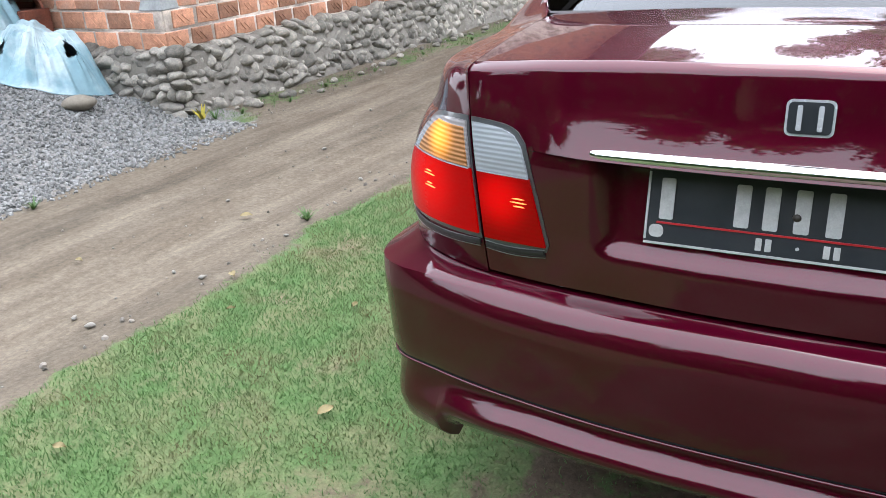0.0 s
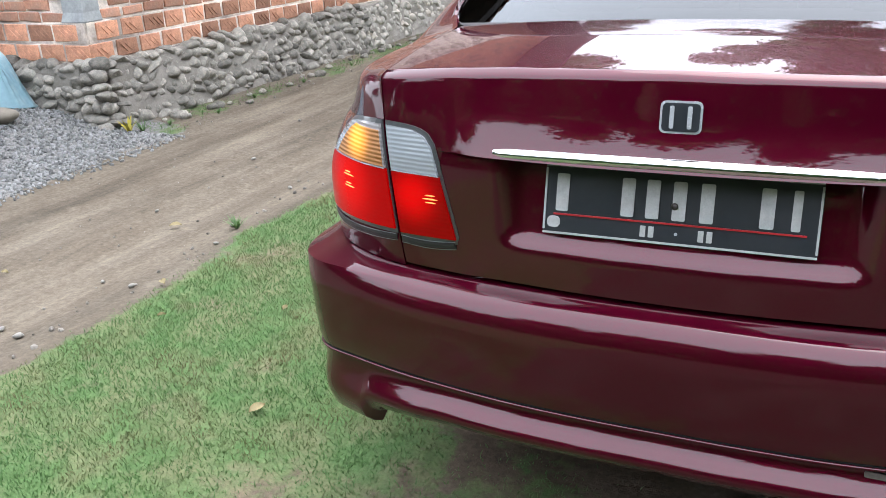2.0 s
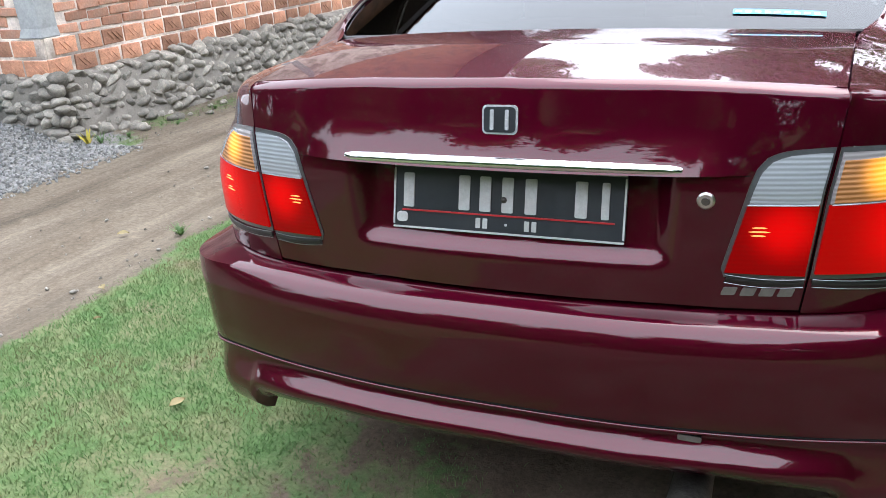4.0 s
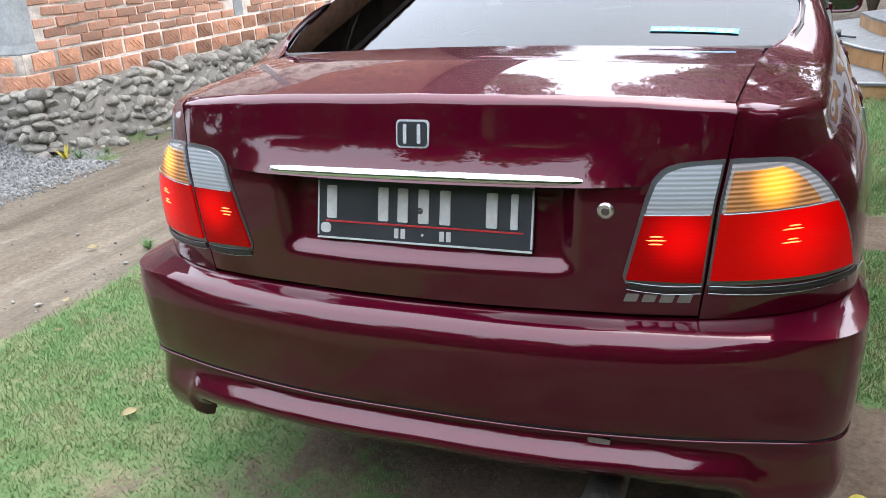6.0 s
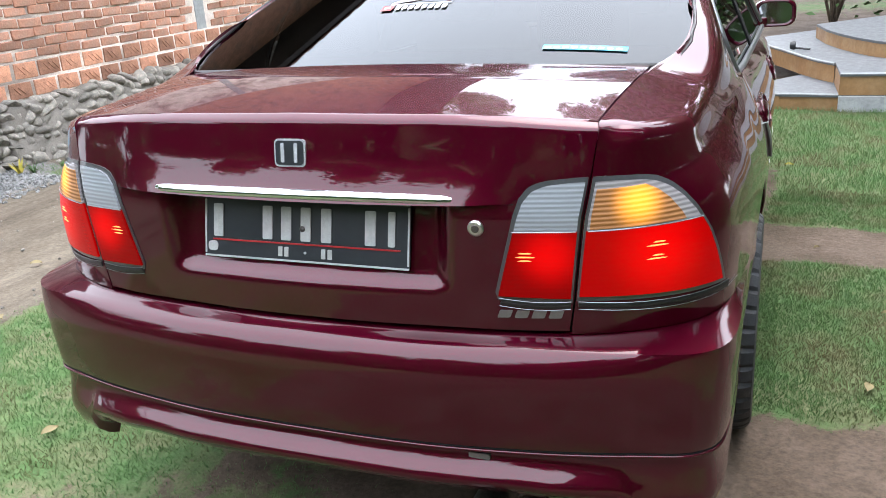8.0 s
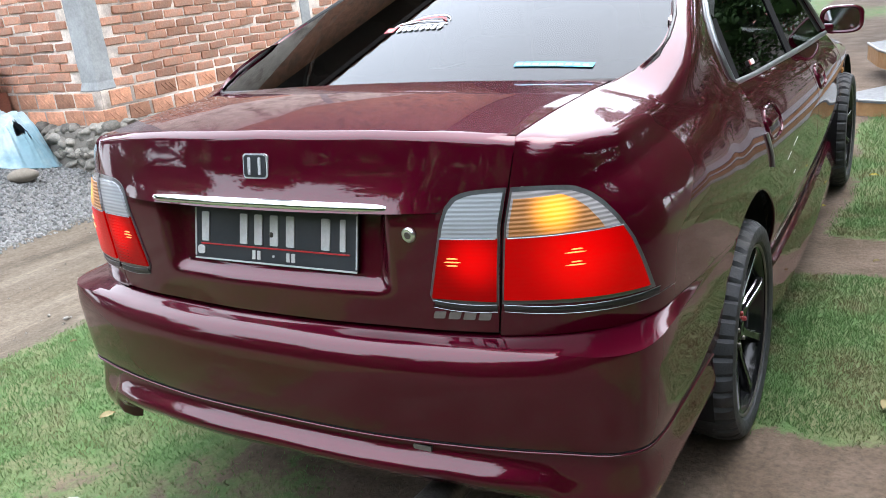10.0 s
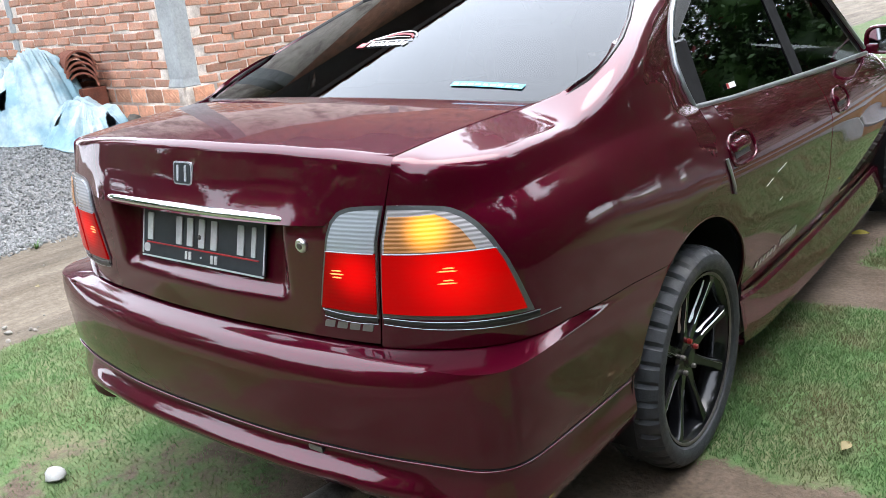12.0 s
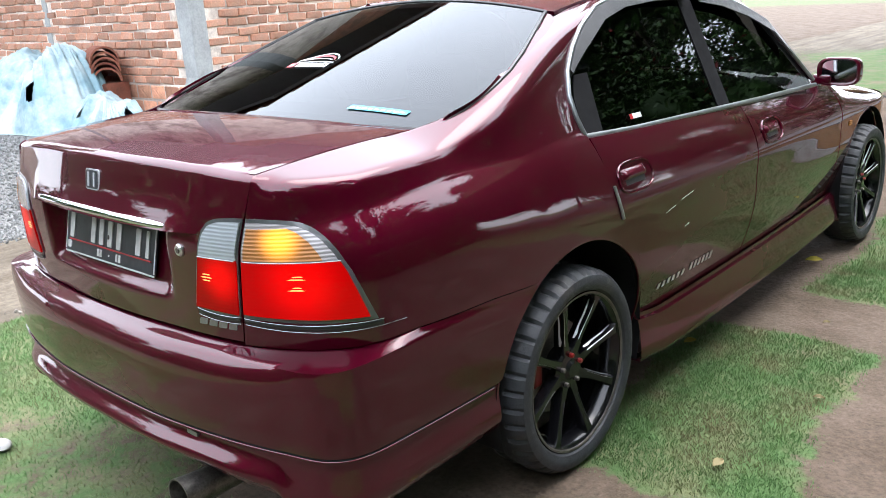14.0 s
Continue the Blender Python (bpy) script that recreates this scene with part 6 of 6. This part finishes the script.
for i, (x, y, s_) in enumerate(((-.84, -.02, .075), (-2.25, 1.02, .05), (-2.46, 1.07, .04), (-2.35, .55, .06), (-2.5, .6, .05), (-2.62, .35, .06), (-2.9, 1.9, .04), (-2.4, 2.4, .05), (-3.0, 2.9, .05), (-3.3, 3.9, .06),
                                (-2.2, 1.5, .04), (-2.3, 1.75, .05))):
    k_s = 1.0 if i == 0 else .65
    ob = new("pebble", blob(60 + i, (1, .75, .55), .15) if i else field_stone(77))
    ob.data.materials.append(WHITE_STONE if i else mat("white_stone", (0.2976, 0.2928, 0.2784), 0.8, vary=0.1, scale=6))
    ob.matrix_world = Matrix.Translation((x, y, ground_z(x, y) + s_ * .2)) @ Matrix.Rotation(i * 1.3, 4, "Z") @ Matrix.Diagonal((s_ * k_s, s_ * k_s * .8, s_ * k_s * (.6 if i == 0 else 1), 1))
    tagged(ob, "pale angular stone lying on the grass" if i == 0 else "pale pebble on the dirt track", "stone", "pebbles")


def tuft(x, y, n_, hgt, material, label, name="grass_tuft", wd=.004):
    v, f = [], []
    for i in range(n_):
        a, ln = rng.uniform(0, 6.283), hgt * rng.uniform(.5, 1.0)
        out = ln * rng.uniform(.3, .9)
        px, py = -math.sin(a) * wd, math.cos(a) * wd
        b = len(v)
        for t in (0, .5, 1):
            w = 1 - .8 * t
            cx_, cy_, cz_ = math.cos(a) * out * t, math.sin(a) * out * t, ln * (t - .35 * t * t)
            v += [(cx_ - px * w, cy_ - py * w, cz_), (cx_ + px * w, cy_ + py * w, cz_)]
        f += [(b, b + 1, b + 3, b + 2), (b + 2, b + 3, b + 5, b + 4)]
    me = mesh_of(name, v, f)
    me.materials.append(material)
    ob = new(name, me)
    ob.location = (x, y, ground_z(x, y) - .004)
    return tagged(ob, label, "plant", "tufts by the track")


for x, y, n_, h in ((-2.25, 1.72, 40, .10), (-3.85, 1.45, 30, .10), (-4.30, 3.35, 26, .16), (-4.22, 3.55, 30, .08), (-4.12, 4.0, 26, .07), (-4.2, 4.6, 26, .08), (-4.15, 5.3, 26, .07), (-4.15, 6.2, 26, .08), (-4.1, 7.2, 26, .09)):
    tuft(x, y, n_, h, BLADE, "scruffy green grass tuft at the track's edge")
plant = tuft(-4.36, 3.28, 7, .20, LEAF_YEL, "drooping yellow-green leaf plant at the wall's foot", "yellow_plant", .014)

# ---------------------------------------------------------------- unseen trees round about, set for the car's reflections


ico = bmesh.new()
bmesh.ops.create_icosphere(ico, subdivisions=3, radius=.5)
ico3_v, ico3_f = [v.co.copy() for v in ico.verts], [tuple(v.index for v in f.verts) for f in ico.faces]
ico.free()


def tree(x, y, hgt, spread, seed, trunk=.14, low=.35):
    r = random.Random(seed)
    ob = thing("tree", "unseen broad-leaved green tree, added for reflections in the car", "tree", "trees round the garden", at=(x, y, 0))
    limbs = bmesh.new()

    def limb(a, b, r0, r1):
        d = (b - a).normalized()
        u = d.orthogonal().normalized()
        w = d.cross(u)
        rings = [[limbs.verts.new(p + (u * math.cos(q) + w * math.sin(q)) * rr) for q in (0, 1.05, 2.1, 3.14, 4.19, 5.24)] for p, rr in ((a, r0), (b, r1))]
        for q in range(6):
            limbs.faces.new((rings[0][q], rings[0][(q + 1) % 6], rings[1][(q + 1) % 6], rings[1][q]))

    top = Vector((r.uniform(-.3, .3), r.uniform(-.3, .3), hgt * .62))
    limb(Vector((0, 0, -.1)), top * .5, trunk, trunk * .75)
    limb(top * .5, top, trunk * .75, trunk * .4)
    tips = [top]
    for i in range(9):
        a, z = i * 2.4 + r.random(), hgt * r.uniform(low, .6)
        st = top * min(1, z / top.z)
        tip = Vector((math.cos(a) * spread * r.uniform(.5, .95), math.sin(a) * spread * r.uniform(.5, .95), z + hgt * r.uniform(.08, .32)))
        limb(st, tip, trunk * .4, trunk * .1)
        tips.append(tip)
        tips.append(st.lerp(tip, .6))
    part("trunk", limbs, BARK, ob, smooth=60)
    v, f = [], []
    for tip in tips:
        rr = spread * r.uniform(.28, .40)
        c0 = len(v)
        for q in ico3_v:
            p = q * 1.45 * rr * (1 + .40 * noise.noise(q * 4 + tip) + .30 * noise.noise(q * 11 + tip))
            v.append(tip + Vector((p.x, p.y, p.z * .75)))
        f += [tuple(c0 + i for i in q) for q in ico3_f]
        for _ in range(460):
            d = Vector((r.gauss(0, 1), r.gauss(0, 1), r.gauss(0, 1))).normalized() * rr * r.uniform(.60, 1.20)
            c_ = tip + Vector((d.x, d.y, d.z * .78))
            s_ = r.uniform(.08, .18)
            rot = Euler((r.uniform(-1, 1), r.uniform(-1, 1), r.uniform(0, 6.28))).to_matrix()
            b = len(v)
            v += [c_ + rot @ Vector(q) * s_ for q in ((-1, 0, 0), (0, -.45, .1), (1, 0, -.1), (0, .45, .1))]
            f.append((b, b + 1, b + 2, b + 3))
    crown = part("crown", mesh_of("crown", v, f, 89), FOLIAGE, ob)
    return ob


# some are mirrored in the glass, others only added to darken the paint's reflections
for i, (x, y, h, s_) in enumerate(((6.6, 2.5, 8.5, 2.8), (7.2, 6.6, 8.8, 3.0), (6.0, -1.6, 7.5, 2.6), (8.4, 11.0, 8.5, 3.0), (6.5, 21.0, 11.5, 3.2), (10.0, 22.5, 12.0, 3.4), (13.0, 20.0, 11.0, 3.2),
                                   (2.8, 19.0, 14.5, 2.9), (-8.8, 24.0, 21.0, 3.2), (.2, 18.2, 11.5, 2.4), (1.6, 22.5, 11.0, 2.8), (-9.0, -11.5, 7.6, 3.0), (-5.6, -12.5, 8.0, 3.2), (-2.6, -11.5, 7.8, 3.0), (.6, -12.0, 9.0, 3.2), (3.6, -10.5, 9.0, 3.2), (6.6, -8.5, 8.8, 3.2), (9.6, -5.5, 8.6, 3.0), (8.6, -2.6, 8.0, 2.6), (-12.5, -8.0, 7.8, 3.0), (-15, -4.5, 8.6, 3.2), (-17, -.5, 8.6, 3.2), (5.6, 13.0, 12.5, 3.2),
                                   (-7.4, -15.5, 8.6, 3.2), (-4.0, -15.5, 8.6, 3.2), (-.8, -15.5, 9.0, 3.2), (12.0, 3.5, 9.5, 3.4), (12.5, 8.0, 9.5, 3.4), (11.5, -1.5, 9.0, 3.2))):
    tree(x, y, h, s_, 100 + i, low=.52 if y > 18 else .12)
hv, hf = [], []
hr = random.Random(77)
# the first two are out of view, added to darken reflections in the car
for x0, x1, y0, y1, h, n_ in ((-16, 10, -5.4, -4.7, 2.5, 14000), (4.6, 5.4, -6.0, 4.6, 2.2, 12000), (-4, 8, 40, 42, 2.2, 3000)):
    for _ in range(n_):
        c_ = Vector((hr.uniform(x0, x1), hr.uniform(y0, y1), h * hr.random() ** .8))
        c_.z *= .8 + .35 * noise.noise(Vector((c_.x * .6, c_.y * .6, 3)))
        s_ = hr.uniform(.08, .2)
        rot = Euler((hr.uniform(-1, 1), hr.uniform(-1, 1), hr.uniform(0, 6.28))).to_matrix()
        b = len(hv)
        hv += [c_ + rot @ Vector(q) * s_ for q in ((-1, 0, 0), (0, -.5, .1), (1, 0, -.1), (0, .5, .1))]
        hf.append((b, b + 1, b + 2, b + 3))
for x0, x1, y0, y1, h in ((-16, 10, -5.3, -4.9, 2.0), (4.9, 5.2, -6.0, 4.6, 1.8), (-4, 8, 40.5, 41.5, 1.8)):
    b = len(hv)
    hv += [Vector((x, y, z)) for x in (x0, x1) for y in (y0, y1) for z in (0, h)]
    hf += [tuple(b + i for i in q) for q in ((0, 1, 3, 2), (4, 6, 7, 5), (0, 4, 5, 1), (2, 3, 7, 6), (1, 5, 7, 3))]
me = mesh_of("hedge", hv, hf)
me.materials.append(FOLIAGE)
tagged(new("hedge", me), "dense green hedges, the two near ones unseen and added for reflections", "hedge", kind="stuff")

# pale bungalow past the garden, mirrored in the car's flank
far_house = thing("bungalow", "pale plastered bungalow with a tiled hip roof past the garden", "house")
part("wall", box_bm((5.5, 30, 0), (17, 38, 2.9)), PLASTER, far_house)
part("roof", mesh_of("roof", [(4.9, 29.4, 2.8), (17.6, 29.4, 2.8), (17.6, 38.6, 2.8), (4.9, 38.6, 2.8), (8.8, 34, 3.9), (13.8, 34, 3.9)], [(0, 1, 5, 4), (1, 2, 5), (2, 3, 4, 5), (3, 0, 4), (0, 3, 2, 1)]), TILE_RED, far_house)
for x in (7.3, 9.2, 11.1, 13.0):
    w_ = part("window", box_bm((x, 29.93, .9), (x + 1.1, 30.04, 2.1), .01), WOOD, far_house)
    part("pane", box_bm((x + .08, 29.90, .98), (x + 1.02, 29.935, 2.02)), GLASS_SIDE, w_)


def bush(x, y, hgt, spread, seed):
    """A leafy flowering shrub: many small leaves on a few stems."""
    r = random.Random(seed)
    ob = thing("shrub", "dark green flowering shrub past the terrace", "shrub", "shrubs past the terrace", at=(x, y, 0))
    stems = bmesh.new()
    v, f, fv, ff = [], [], [], []
    for i in range(9):
        a = i * .7 + r.random()
        tip = Vector((math.cos(a) * spread * r.uniform(.2, .8), math.sin(a) * spread * r.uniform(.2, .8), hgt * r.uniform(.5, .9)))
        me_ = tube([(0, 0, 0), tip * .5, tip], .02, 5)
        stems.from_mesh(me_)
        rr = spread * r.uniform(.32, .5)
        c0 = len(v)
        for q in ico3_v:
            p = q * 1.3 * rr * (1 + .35 * noise.noise(q * 4 + tip) + .18 * noise.noise(q * 11 + tip))
            v.append(tip + Vector((p.x, p.y, p.z * 1.1 - .15)))
        f += [tuple(c0 + i for i in q) for q in ico3_f]
        for q_i, n_l in enumerate((1500, 26)):
            for _ in range(n_l):
                c_ = tip + Vector((r.gauss(0, rr * .6), r.gauss(0, rr * .6), r.gauss(-.1, hgt * .16)))
                c_.z = max(.05, c_.z)
                s_ = r.uniform(.03, .07)
                rot = Euler((r.uniform(-1, 1), r.uniform(-1, 1), r.uniform(0, 6.28))).to_matrix()
                tv_, tf_ = (v, f) if q_i == 0 else (fv, ff)
                b = len(tv_)
                tv_ += [c_ + rot @ Vector(q) * s_ for q in ((-1, 0, 0), (0, -.5, .1), (1, 0, -.1), (0, .5, .1))]
                tf_.append((b, b + 1, b + 2, b + 3))
    part("stems", stems, BARK, ob)
    part("leaves", mesh_of("leaves", v, f, 89), FOLIAGE, ob)
    part("blossoms", mesh_of("blossoms", fv, ff), RED_PAINT, ob, "small red blossoms")


for i, (x, y, h, s_) in enumerate(((1.5, 11.0, 3.5, 1.2), (3.2, 11.4, 3.8, 1.4), (4.9, 10.6, 3.6, 1.4), (6.4, 9.2, 3.4, 1.3))):
    bush(x, y, h, s_, 300 + i)

cv, cf = [], []
cr = random.Random(41)
for _ in range(2600):
    x, y = cr.uniform(-4.45, 1.9), cr.uniform(-.4, 9.0)
    if x > -1.9 and (x < .75 or y > 3.6):
        continue
    if grass_at(x, y) > .3 or gravel_at(x, y) > .4:
        continue
    edge_w = math.exp(-((x + 4.15) / .22) ** 2) + math.exp(-((x + 2.2) / .25) ** 2)
    if cr.random() > .22 + .8 * edge_w:
        continue
    s_ = cr.uniform(.006, .018) * (1 + edge_w * cr.random())
    c_ = Vector((x, y, ground_z(x, y) + s_ * .15))
    rot = Euler((cr.uniform(0, 6), cr.uniform(0, 6), cr.uniform(0, 6))).to_matrix()
    b = len(cv)
    cv += [c_ + rot @ Vector((v.x * s_ * cr.uniform(.8, 1.3), v.y * s_, v.z * s_ * .7)) for v in ico_v]
    cf += [tuple(b + q for q in f) for f in ico_f]
me = mesh_of("grit", cv, cf)
me.materials.append(GRIT)
tagged(new("grit", me), "loose grit and crumbs on the dirt track", "grit", kind="stuff")
